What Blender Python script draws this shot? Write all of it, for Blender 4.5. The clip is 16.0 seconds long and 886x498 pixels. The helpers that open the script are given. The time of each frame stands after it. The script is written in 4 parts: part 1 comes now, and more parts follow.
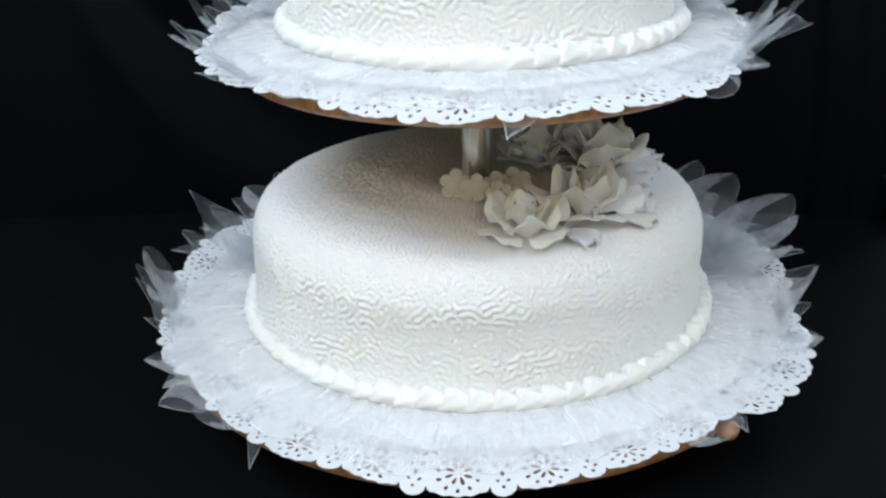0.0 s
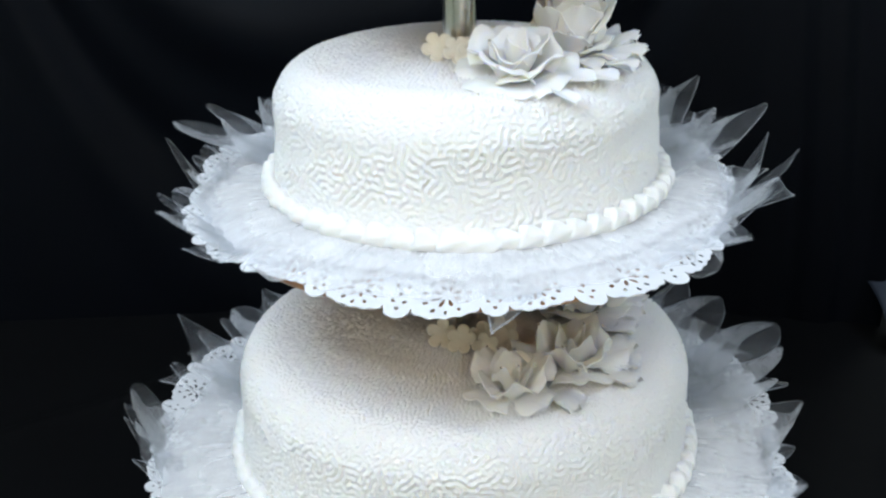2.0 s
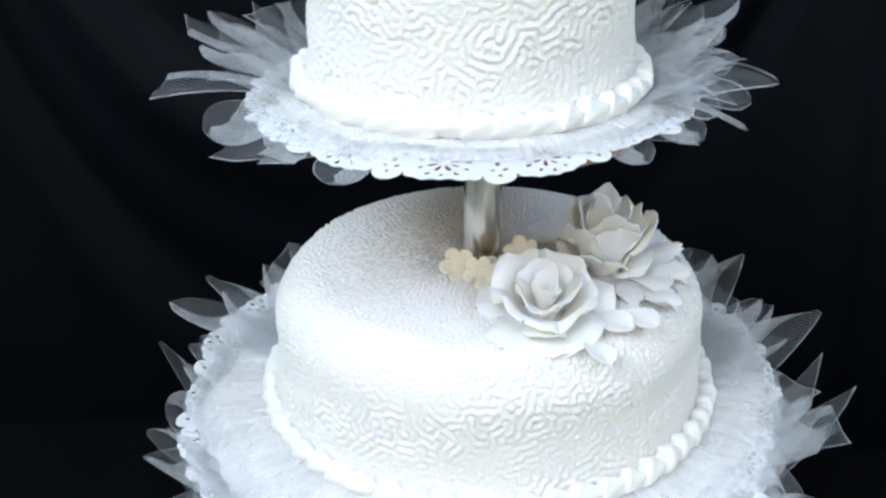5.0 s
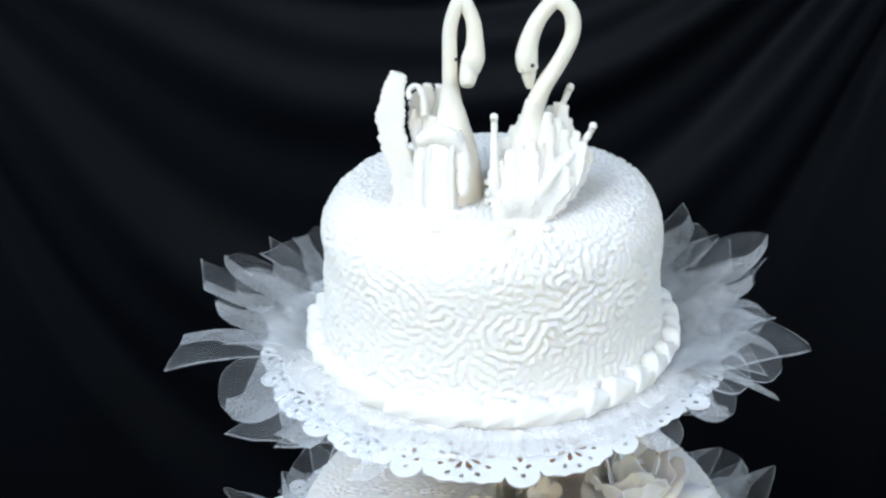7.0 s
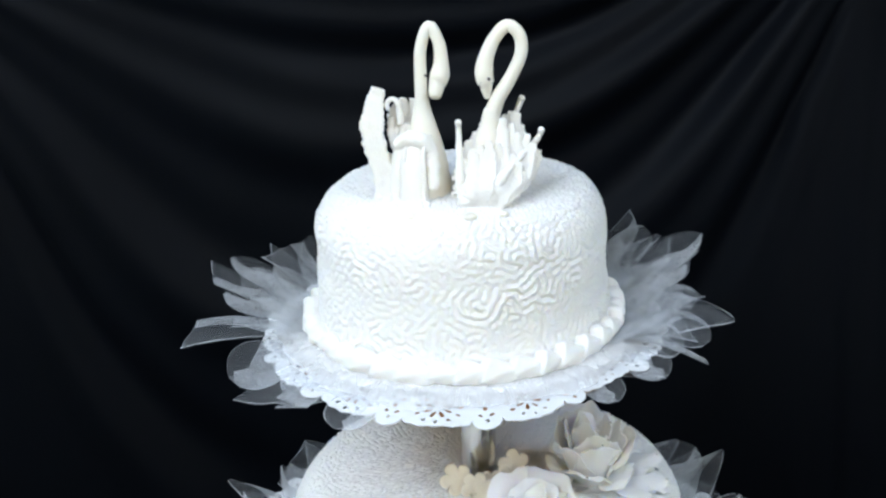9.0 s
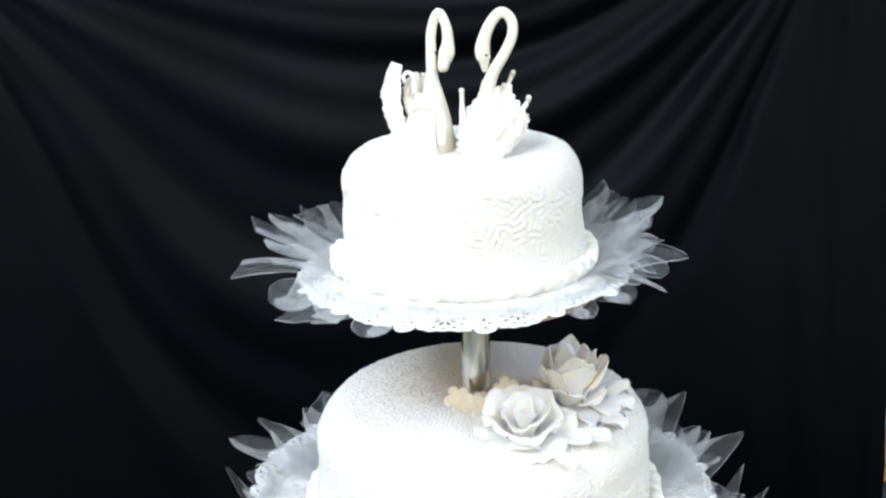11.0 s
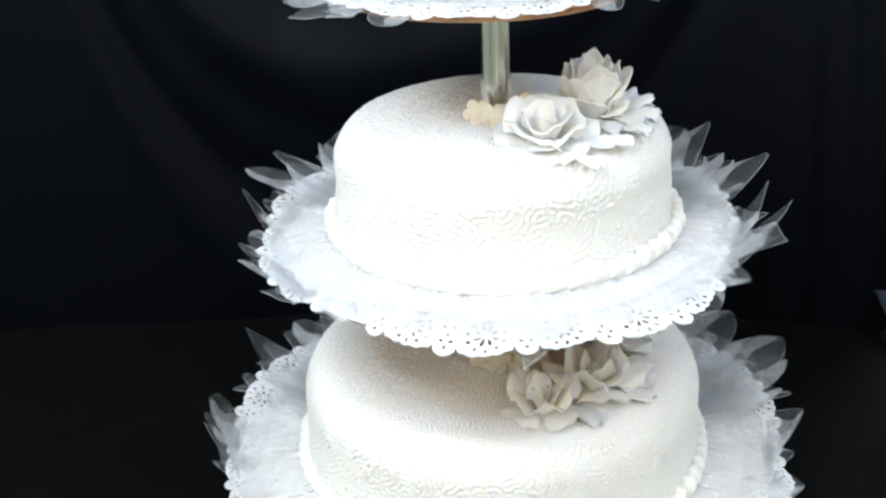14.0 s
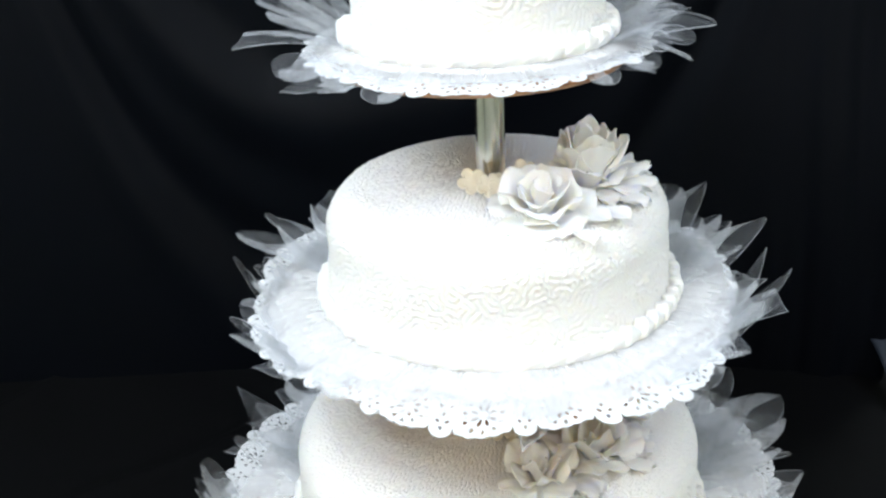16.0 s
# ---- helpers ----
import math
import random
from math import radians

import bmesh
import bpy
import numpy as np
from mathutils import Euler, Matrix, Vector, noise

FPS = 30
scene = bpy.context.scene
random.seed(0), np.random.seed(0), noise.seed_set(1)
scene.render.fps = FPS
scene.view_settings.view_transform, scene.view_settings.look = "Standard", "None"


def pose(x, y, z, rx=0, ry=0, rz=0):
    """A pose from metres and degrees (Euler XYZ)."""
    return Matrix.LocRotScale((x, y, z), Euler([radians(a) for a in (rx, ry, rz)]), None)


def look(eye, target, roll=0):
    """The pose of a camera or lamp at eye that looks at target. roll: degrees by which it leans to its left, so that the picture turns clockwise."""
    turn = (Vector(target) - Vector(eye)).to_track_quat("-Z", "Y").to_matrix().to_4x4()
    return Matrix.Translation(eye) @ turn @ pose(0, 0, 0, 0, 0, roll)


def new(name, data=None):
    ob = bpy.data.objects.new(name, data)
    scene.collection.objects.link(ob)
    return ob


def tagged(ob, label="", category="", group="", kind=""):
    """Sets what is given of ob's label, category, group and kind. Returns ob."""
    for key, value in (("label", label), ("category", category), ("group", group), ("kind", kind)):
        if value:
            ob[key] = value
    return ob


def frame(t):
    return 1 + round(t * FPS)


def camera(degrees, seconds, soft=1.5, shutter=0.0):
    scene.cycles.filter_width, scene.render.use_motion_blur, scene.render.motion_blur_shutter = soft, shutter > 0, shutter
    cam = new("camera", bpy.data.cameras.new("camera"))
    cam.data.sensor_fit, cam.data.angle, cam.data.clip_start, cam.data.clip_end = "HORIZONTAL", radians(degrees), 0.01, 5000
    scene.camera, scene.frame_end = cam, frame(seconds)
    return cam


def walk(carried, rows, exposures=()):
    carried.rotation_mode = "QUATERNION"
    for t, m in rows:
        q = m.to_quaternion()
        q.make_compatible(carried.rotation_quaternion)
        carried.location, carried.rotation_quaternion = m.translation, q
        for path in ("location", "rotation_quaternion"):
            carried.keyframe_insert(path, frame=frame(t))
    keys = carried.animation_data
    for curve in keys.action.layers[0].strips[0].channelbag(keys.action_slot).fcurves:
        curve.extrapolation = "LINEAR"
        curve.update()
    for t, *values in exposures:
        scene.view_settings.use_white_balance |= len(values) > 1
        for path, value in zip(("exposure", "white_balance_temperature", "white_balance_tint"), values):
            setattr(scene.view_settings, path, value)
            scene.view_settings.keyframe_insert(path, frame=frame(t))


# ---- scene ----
cam = camera(45.11, 16.0, soft=2.4)
ROWS = [
    (0.0, 0.0453, -0.8986, 1.2703, 66.30, 1.28, 4.25),
    (0.5, 0.0390, -0.9143, 1.2940, 67.10, 0.67, 4.61),
    (1.0, 0.0360, -0.9059, 1.3254, 67.37, 0.44, 4.57),
    (1.5, 0.0426, -0.8797, 1.3544, 67.17, 0.47, 3.98),
    (2.0, 0.0487, -0.8561, 1.3812, 66.84, 1.18, 3.79),
    (2.5, 0.0519, -0.8205, 1.4105, 66.37, 1.10, 3.99),
    (3.0, 0.0477, -0.7921, 1.4337, 65.66, 0.71, 4.43),
    (5.5, 0.0397, -0.6796, 1.5734, 63.73, 0.97, 5.26),
    (6.0, 0.0385, -0.6566, 1.6123, 64.42, 2.09, 6.13),
    (6.5, 0.0326, -0.6332, 1.6381, 64.67, 1.41, 6.24),
    (7.0, 0.0368, -0.6238, 1.6596, 65.55, 1.53, 6.15),
    (7.5, 0.0355, -0.6345, 1.6678, 66.42, 1.06, 6.15),
    (8.0, 0.0381, -0.6616, 1.6625, 67.18, 1.11, 5.73),
    (8.5, 0.0496, -0.6933, 1.6543, 68.02, 1.48, 5.52),
    (9.0, 0.0624, -0.7475, 1.6451, 69.99, 2.28, 5.52),
    (11.5, 0.0621, -0.9511, 1.5986, 73.05, 1.87, 4.79),
    (12.0, 0.0632, -0.9629, 1.5793, 72.41, 2.16, 5.04),
    (12.5, 0.0611, -0.9626, 1.5588, 70.82, 2.47, 5.65),
    (13.0, 0.0599, -0.9598, 1.5355, 68.90, 2.48, 5.85),
    (13.5, 0.0597, -0.9508, 1.5110, 66.51, 2.68, 5.70),
    (14.0, 0.0548, -0.9483, 1.4916, 64.99, 2.27, 5.46),
    (14.5, 0.0526, -0.9447, 1.4807, 63.83, 2.20, 5.31),
    (15.0, 0.0490, -0.9439, 1.4833, 63.39, 2.11, 5.36),
    (15.5, 0.0477, -0.9346, 1.5013, 64.09, 2.07, 5.06),
    (16.0, 0.0489, -0.9147, 1.5303, 65.73, 2.36, 4.82),
]
EXPOSURES = [(0.0, -0.33, 5480, 11), (3.0, -0.30, 5440, 11), (5.5, -0.28, 5420, 11), (9.0, -0.34, 5420, 11), (11.5, 0.12, 5740, 11), (13.5, 0.06, 5720, 11), (16.0, 0.02, 5720, 11)]
walk(cam, [(t, pose(x, y, z, rx, ry, rz)) for t, x, y, z, rx, ry, rz in ROWS], EXPOSURES)

# ---- light: a closed room with five unseen ceiling lamps and an unseen window ----
world = bpy.data.worlds.new("world")
scene.world = world
world.use_nodes = True
world.node_tree.nodes["Background"].inputs[0].default_value = (0.5, 0.55, 0.6, 1)
world.node_tree.nodes["Background"].inputs[1].default_value = 0.02

Z0 = 0.84  # height of the lowest cake's border above the floor
TABLE = 0.76


def area_lamp(name, where, aim, sx, sy, watts, colour):
    lamp = bpy.data.lights.new(name, "AREA")
    lamp.shape, lamp.size, lamp.size_y, lamp.energy, lamp.color = "RECTANGLE", sx, sy, watts, colour
    ob = new(name, lamp)
    ob.matrix_world = look(where, aim)
    return ob


area_lamp("unseen_ceiling_light", (-0.72, -0.78, 2.56), (-0.1, -0.2, 0.9), 1.4, 0.9, 38, (0.89, 0.97, 1.0))
area_lamp("unseen_ceiling_light", (1.25, -0.55, 2.56), (0.2, -0.1, 0.9), 0.8, 0.5, 18, (0.81, 0.89, 1.0))
# two lamps added as warm fill for the shade under the tiers
area_lamp("unseen_ceiling_light", (-0.95, -2.0, 2.56), (0.0, 0.0, 1.0), 0.9, 0.5, 25, (1.0, 0.85, 0.60))
area_lamp("unseen_ceiling_light", (1.05, -2.1, 2.56), (0.0, 0.0, 1.0), 0.9, 0.5, 13, (1.0, 0.85, 0.60))
# added lamp, unseen, to brighten the wall beyond the backdrop
area_lamp("unseen_ceiling_light", (1.2, 1.5, 2.56), (1.2, 1.9, 0.3), 0.6, 0.5, 30, (1.0, 0.97, 0.86))
# warm fill from the front, placed at the added window
area_lamp("front_fill_light", (0.75, -2.93, 1.55), (0.0, 0.0, 1.1), 1.5, 1.3, 13, (1.0, 0.88, 0.68))


# ---- materials ----
def material(name, colour, rough=0.5, metal=0.0, grain=0.0, grain_scale=200.0, stain=0.0, stain_scale=9.0,
             bump=0.0, bump_scale=400.0, sss=0.0, deep=1.0, sheen=0.0, stretch=(1, 1, 1), second=None, specular=0.5):
    """A surface with colour variation at two scales, and fine relief."""
    m = bpy.data.materials.new(name)
    m.use_nodes = True
    nt = m.node_tree
    b = nt.nodes["Principled BSDF"]
    b.inputs["Roughness"].default_value, b.inputs["Metallic"].default_value = rough, metal
    b.inputs["Specular IOR Level"].default_value = specular
    if sss:
        b.inputs["Subsurface Weight"].default_value = sss
        b.inputs["Subsurface Radius"].default_value = (0.004, 0.0035, 0.0025)
        b.inputs["Subsurface Scale"].default_value = deep
    if sheen:
        b.inputs["Sheen Weight"].default_value = sheen
    co = nt.nodes.new("ShaderNodeTexCoord")
    mp = nt.nodes.new("ShaderNodeMapping")
    mp.inputs["Scale"].default_value = stretch
    nt.links.new(co.outputs["Object"], mp.inputs["Vector"])

    def noise_node(scale, detail):
        n = nt.nodes.new("ShaderNodeTexNoise")
        n.inputs["Scale"].default_value, n.inputs["Detail"].default_value = scale, detail
        nt.links.new(mp.outputs["Vector"], n.inputs["Vector"])
        return n

    c2 = second or tuple(c * 0.6 for c in colour)
    fine, broad = noise_node(grain_scale, 4), noise_node(stain_scale, 5)
    mix1, mix2 = nt.nodes.new("ShaderNodeMix"), nt.nodes.new("ShaderNodeMix")
    for mx, nz, amount in ((mix1, fine, grain), (mix2, broad, stain)):
        mx.data_type = "RGBA"
        r = nt.nodes.new("ShaderNodeMapRange")
        r.inputs["From Min"].default_value, r.inputs["From Max"].default_value = 0.4, 0.7
        r.inputs["To Max"].default_value = amount
        nt.links.new(nz.outputs["Fac"], r.inputs["Value"])
        nt.links.new(r.outputs["Result"], mx.inputs["Factor"])
        mx.inputs[7].default_value = (*c2, 1)
    mix1.inputs[6].default_value = (*colour, 1)
    nt.links.new(mix1.outputs[2], mix2.inputs[6])
    nt.links.new(mix2.outputs[2], b.inputs["Base Color"])
    if bump:
        bn = noise_node(bump_scale, 3)
        bp = nt.nodes.new("ShaderNodeBump")
        bp.inputs["Strength"].default_value, bp.inputs["Distance"].default_value = bump, 0.001
        nt.links.new(bn.outputs["Fac"], bp.inputs["Height"])
        nt.links.new(bp.outputs["Normal"], b.inputs["Normal"])
    return m


def sheer(name, colour, cover, through_share=0.3, weave=900.0, streaks=0.0):
    """A net fabric: part of the light goes straight through, the threads scatter the rest. streaks: how much gathering draws it into radial folds."""
    m = bpy.data.materials.new(name)
    m.use_nodes = True
    nt = m.node_tree
    nt.nodes.remove(nt.nodes["Principled BSDF"])
    out = nt.nodes["Material Output"]
    clear, thread, back = (nt.nodes.new("ShaderNodeBsdf" + k) for k in ("Transparent", "Diffuse", "Translucent"))
    thread.inputs["Color"].default_value = back.inputs["Color"].default_value = (*colour, 1)
    both, mix = nt.nodes.new("ShaderNodeMixShader"), nt.nodes.new("ShaderNodeMixShader")
    both.inputs["Fac"].default_value = through_share
    nt.links.new(thread.outputs[0], both.inputs[1])
    nt.links.new(back.outputs[0], both.inputs[2])

    def math_node(kind, a, b):
        n = nt.nodes.new("ShaderNodeMath")
        n.operation = kind
        for k, v in enumerate((a, b)):
            if isinstance(v, (int, float)):
                n.inputs[k].default_value = v
            else:
                nt.links.new(v, n.inputs[k])
        return n.outputs[0]

    co = nt.nodes.new("ShaderNodeTexCoord")
    n1, n2 = nt.nodes.new("ShaderNodeTexNoise"), nt.nodes.new("ShaderNodeTexNoise")
    n1.inputs["Scale"].default_value, n2.inputs["Scale"].default_value = weave, 35.0
    for n in (n1, n2):
        nt.links.new(co.outputs["Object"], n.inputs["Vector"])
    value = math_node("ADD", n1.outputs["Fac"], n2.outputs["Fac"])
    if streaks:
        xyz, polar = nt.nodes.new("ShaderNodeSeparateXYZ"), nt.nodes.new("ShaderNodeCombineXYZ")
        nt.links.new(co.outputs["Object"], xyz.inputs[0])
        x, y = xyz.outputs[0], xyz.outputs[1]
        nt.links.new(math_node("ARCTAN2", y, x), polar.inputs[0])
        nt.links.new(math_node("SQRT", math_node("ADD", math_node("MULTIPLY", x, x), math_node("MULTIPLY", y, y)), 0.0), polar.inputs[1])
        n3 = nt.nodes.new("ShaderNodeTexNoise")
        n3.inputs["Scale"].default_value, n3.inputs["Detail"].default_value = 26.0, 4.0
        nt.links.new(polar.outputs[0], n3.inputs["Vector"])
        value = math_node("ADD", value, math_node("MULTIPLY", math_node("SUBTRACT", n3.outputs["Fac"], 0.5), streaks))
    rng = nt.nodes.new("ShaderNodeMapRange")
    rng.inputs["From Min"].default_value, rng.inputs["From Max"].default_value = 0.7, 1.3
    rng.inputs["To Min"].default_value, rng.inputs["To Max"].default_value = cover * 0.75, cover * 1.25
    nt.links.new(value, rng.inputs["Value"])
    nt.links.new(rng.outputs["Result"], mix.inputs["Fac"])
    nt.links.new(clear.outputs[0], mix.inputs[1])
    nt.links.new(both.outputs[0], mix.inputs[2])
    nt.links.new(mix.outputs[0], out.inputs["Surface"])
    return m


ICING = material("white_icing", (0.90, 0.888, 0.862), 0.75, grain=0.12, grain_scale=600, stain=0.15, stain_scale=14,
                 second=(0.83, 0.81, 0.76), bump=0.5, bump_scale=900, sss=0.4, specular=0.3)
PETAL = material("sugar_paste", (0.985, 0.97, 0.93), 0.5, grain=0.1, grain_scale=300, stain=0.5, stain_scale=30,
                 second=(0.965, 0.92, 0.80), bump=0.15, bump_scale=500, sss=0.75, deep=0.5, specular=0.3)
CREAM_LIGHT = material("pale_cream_paste", (0.91, 0.875, 0.775), 0.45, grain=0.08, stain=0.2, stain_scale=40, second=(0.80, 0.70, 0.52),
                       bump=0.15, bump_scale=500, sss=0.2, specular=0.35)
BEAK = material("beak_paste", (0.86, 0.82, 0.72), 0.5, grain=0.1, stain=0.2, stain_scale=40, second=(0.72, 0.66, 0.54), bump=0.15, bump_scale=500, sss=0.2, specular=0.3)
WING = material("wing_icing", (0.92, 0.89, 0.83), 0.6, grain=0.12, grain_scale=500, stain=0.25, stain_scale=60,
                second=(0.88, 0.83, 0.72), bump=0.6, bump_scale=700, sss=0.25, specular=0.3)
BLOSSOM = material("blossom_paste", (0.88, 0.82, 0.68), 0.55, grain=0.1, stain=0.3, stain_scale=60, second=(0.82, 0.72, 0.54),
                   bump=0.2, sss=0.2, specular=0.3)
EYE = material("black_dot", (0.02, 0.02, 0.02), 0.3)
PAPER = material("doily_paper", (0.76, 0.77, 0.79), 0.75, grain=0.1, grain_scale=500, stain=0.08, second=(0.66, 0.66, 0.67),
                 bump=0.3, bump_scale=700, specular=0.2)
WOOD = material("varnished_wood", (0.60, 0.30, 0.12), 0.38, grain=0.8, grain_scale=40, stain=0.5, stain_scale=12,
                second=(0.22, 0.085, 0.03), bump=0.2, bump_scale=90, stretch=(1, 8, 1))
CHROME = material("chrome", (0.78, 0.77, 0.74), 0.22, 1.0, grain=0.15, grain_scale=120, stain=0.25, stain_scale=25,
                  second=(0.5, 0.48, 0.44), stretch=(1, 1, 0.2))
STEEL = material("dull_metal", (0.45, 0.44, 0.42), 0.4, 1.0, grain=0.3, stain=0.3)
CLOTH = material("black_cloth", (0.0021, 0.0029, 0.0050), 0.5, grain=0.5, grain_scale=700, stain=0.4, stain_scale=6,
                 second=(0.0013, 0.0017, 0.0026), bump=0.3, bump_scale=1200, specular=0.07)
TABLE_CLOTH = material("black_tablecloth", (0.0020, 0.0022, 0.0027), 0.85, grain=0.5, grain_scale=700, stain=0.4,
                       second=(0.0012, 0.0013, 0.0016), bump=0.4, bump_scale=1200, specular=0.09)
BLUE_CLOTH = material("dark_blue_cloth", (0.012, 0.018, 0.032), 0.6, grain=0.4, grain_scale=600, stain=0.3,
                      second=(0.006, 0.009, 0.016), bump=0.3, bump_scale=900)
WALL = material("wall_paint", (0.62, 0.66, 0.52), 0.8, grain=0.15, grain_scale=60, stain=0.3, stain_scale=2.5,
                second=(0.52, 0.56, 0.44), bump=0.3, bump_scale=120)
CEILING = material("ceiling_paint", (0.75, 0.75, 0.72), 0.85, stain=0.2, stain_scale=2, second=(0.66, 0.66, 0.62), bump=0.2)
FLOOR = material("floor_tile", (0.36, 0.37, 0.38), 0.45, grain=0.3, grain_scale=40, stain=0.4, stain_scale=3,
                 second=(0.27, 0.28, 0.29), bump=0.1)
ORANGE = material("orange_paint", (0.72, 0.33, 0.10), 0.5, stain=0.3, second=(0.55, 0.24, 0.08))
WHITE_PAINT = material("white_enamel", (0.8, 0.8, 0.78), 0.4, stain=0.15, second=(0.7, 0.7, 0.66))
TULLE = sheer("white_tulle", (0.90, 0.94, 1.0), 0.085)
FOLDED = sheer("folded_tulle", (0.92, 0.95, 1.0), 0.26)
VEIL = sheer("lying_tulle", (0.98, 0.975, 0.98), 0.27, 0.12, 900.0, 0.7)
GATHER = sheer("gathered_tulle", (0.98, 0.975, 0.975), 0.62, 0.10, 900.0, 0.5)
GLOW = bpy.data.materials.new("lamp_diffuser")
GLOW.use_nodes = True
GLOW.node_tree.nodes["Principled BSDF"].inputs["Emission Color"].default_value = (1, 0.97, 0.9, 1)
GLOW.node_tree.nodes["Principled BSDF"].inputs["Emission Strength"].default_value = 2.0


# ---- building blocks ----
def link_mesh(name, me, mat, parent=None, label=""):
    for mt in (mat if isinstance(mat, (list, tuple)) else [mat]):
        me.materials.append(mt)
    ob = new(name, me)
    ob.parent = parent
    if label:
        tagged(ob, label)
    return ob


def part(name, bm, mat, parent, label="", smooth=True):
    me = bpy.data.meshes.new(name)
    bm.to_mesh(me)
    bm.free()
    if smooth:
        me.shade_smooth()
    return link_mesh(name, me, mat, parent, label)


def mesh_from(name, verts, faces, mat, parent=None, label="", smooth=True):
    me = bpy.data.meshes.new(name)
    me.from_pydata([tuple(v) for v in verts], [], faces)
    me.update()
    if smooth:
        me.shade_smooth()
    return link_mesh(name, me, mat, parent, label)


def empty(name, where, label, category, group="", kind=""):
    ob = new(name)
    ob.location = where
    ob.empty_display_size = 0.05
    return tagged(ob, label, category, group, kind)


def box(sx, sy, sz, at=(0, 0, 0), bevel=0.0):
    bm = bmesh.new()
    bmesh.ops.create_cube(bm, size=1, matrix=Matrix.Translation(at) @ Matrix.Diagonal((sx, sy, sz, 1)))
    if bevel:
        bmesh.ops.bevel(bm, geom=bm.edges[:], offset=bevel, segments=2, affect="EDGES")
    return bm


def lathe(profile, n=64, closed_top=True):
    """A turned body from (radius, z) pairs."""
    bm = bmesh.new()
    rings = []
    for r, z in profile:
        rings.append([bm.verts.new((r * math.cos(2 * math.pi * i / n), r * math.sin(2 * math.pi * i / n), z)) for i in range(n)])
    for a, b in zip(rings, rings[1:]):
        for i in range(n):
            bm.faces.new((a[i], a[(i + 1) % n], b[(i + 1) % n], b[i]))
    if closed_top:
        bm.faces.new(rings[-1])
        bm.faces.new(rings[0][::-1])
    return bm


def grid_faces(nu, nv, offset=0, wrap=False):
    out = []
    for i in range(nu - 1):
        for j in range(nv if wrap else nv - 1):
            k = (j + 1) % nv
            out.append((offset + i * nv + j, offset + i * nv + k, offset + (i + 1) * nv + k, offset + (i + 1) * nv + j))
    return out


# ---- the room: all but the north wall and floor unseen, added to bounce light ----
def wall(name, sx, sy, sz, at):
    return tagged(part(name, box(sx, sy, sz, at), WALL, None, smooth=False), "pale green painted room wall", "wall", kind="structure")


XL, XR, YF, YB, TOP = -2.4, 2.6, -3.0, 2.4, 2.62
wall("unseen_wall_west", 0.12, YB - YF, TOP, (XL - 0.06, (YB + YF) / 2, TOP / 2))
wall("unseen_wall_east", 0.12, YB - YF, TOP, (XR + 0.06, (YB + YF) / 2, TOP / 2))
WX, WZ, WW, WH = 0.75, 1.55, 1.6, 1.4  # an unseen window added behind the camera
for nm, x0, x1, z0, z1 in (("unseen_wall_south", XL - 0.12, WX - WW / 2, 0, TOP), ("unseen_wall_south_east", WX + WW / 2, XR + 0.12, 0, TOP),
                           ("unseen_wall_south_sill", WX - WW / 2, WX + WW / 2, 0, WZ - WH / 2), ("unseen_wall_south_lintel", WX - WW / 2, WX + WW / 2, WZ + WH / 2, TOP)):
    wall(nm, x1 - x0, 0.12, z1 - z0, ((x0 + x1) / 2, YF - 0.06, (z0 + z1) / 2))
wall("wall_north", XR - XL + 0.24, 0.12, TOP, ((XL + XR) / 2, YB + 0.06, TOP / 2))
tagged(part("ceiling", box(XR - XL + 0.24, YB - YF + 0.24, 0.1, ((XL + XR) / 2, (YB + YF) / 2, TOP + 0.05)), CEILING, None, smooth=False),
       "unseen plain white painted ceiling", "ceiling", kind="structure")
tagged(part("floor", box(XR - XL + 0.24, YB - YF + 0.24, 0.1, ((XL + XR) / 2, (YB + YF) / 2, -0.05)), FLOOR, None, smooth=False),
       "grey room floor", "floor", kind="structure")


def unseen_ceiling_lamp(x, y, sx, sy):
    thing = empty("unseen_ceiling_lamp", (x, y, TOP), "unseen white metal ceiling lamp with a flat diffuser", "lamp", "ceiling lamps")
    part("housing", box(sx + 0.06, sy + 0.06, 0.03, (0, 0, -0.015), 0.006), WHITE_PAINT, thing, smooth=False)
    part("diffuser", box(sx, sy, 0.006, (0, 0, -0.034), 0.002), GLOW, thing, "milky glowing diffuser", smooth=False)


# bodies of the unseen lamps; the back and two southern ones are added
unseen_ceiling_lamp(-0.72, -0.78, 1.4, 0.9)
unseen_ceiling_lamp(1.2, 1.5, 0.6, 0.5)
unseen_ceiling_lamp(1.25, -0.55, 0.8, 0.5)
unseen_ceiling_lamp(-0.95, -2.0, 0.9, 0.5)
unseen_ceiling_lamp(1.05, -2.1, 0.9, 0.5)

# unseen window, added to go with the front fill light
window = tagged(new("unseen_window"), "unseen white framed window with clear panes, added for front fill", "window", kind="structure")
window.location = (WX, YF - 0.06, WZ)
for sx, sz, x, z in ((0.05, WH, -WW / 2 + 0.025, 0), (0.05, WH, WW / 2 - 0.025, 0), (0.05, WH, 0, 0), (WW, 0.05, 0, WH / 2 - 0.025), (WW, 0.05, 0, -WH / 2 + 0.025)):
    part("window_frame", box(sx, 0.06, sz, (x, 0, z), 0.004), WHITE_PAINT, window, smooth=False)
GLASS = bpy.data.materials.new("clear_glass")
GLASS.use_nodes = True
GLASS.node_tree.nodes["Principled BSDF"].inputs["Transmission Weight"].default_value = 1.0
GLASS.node_tree.nodes["Principled BSDF"].inputs["Roughness"].default_value = 0.02
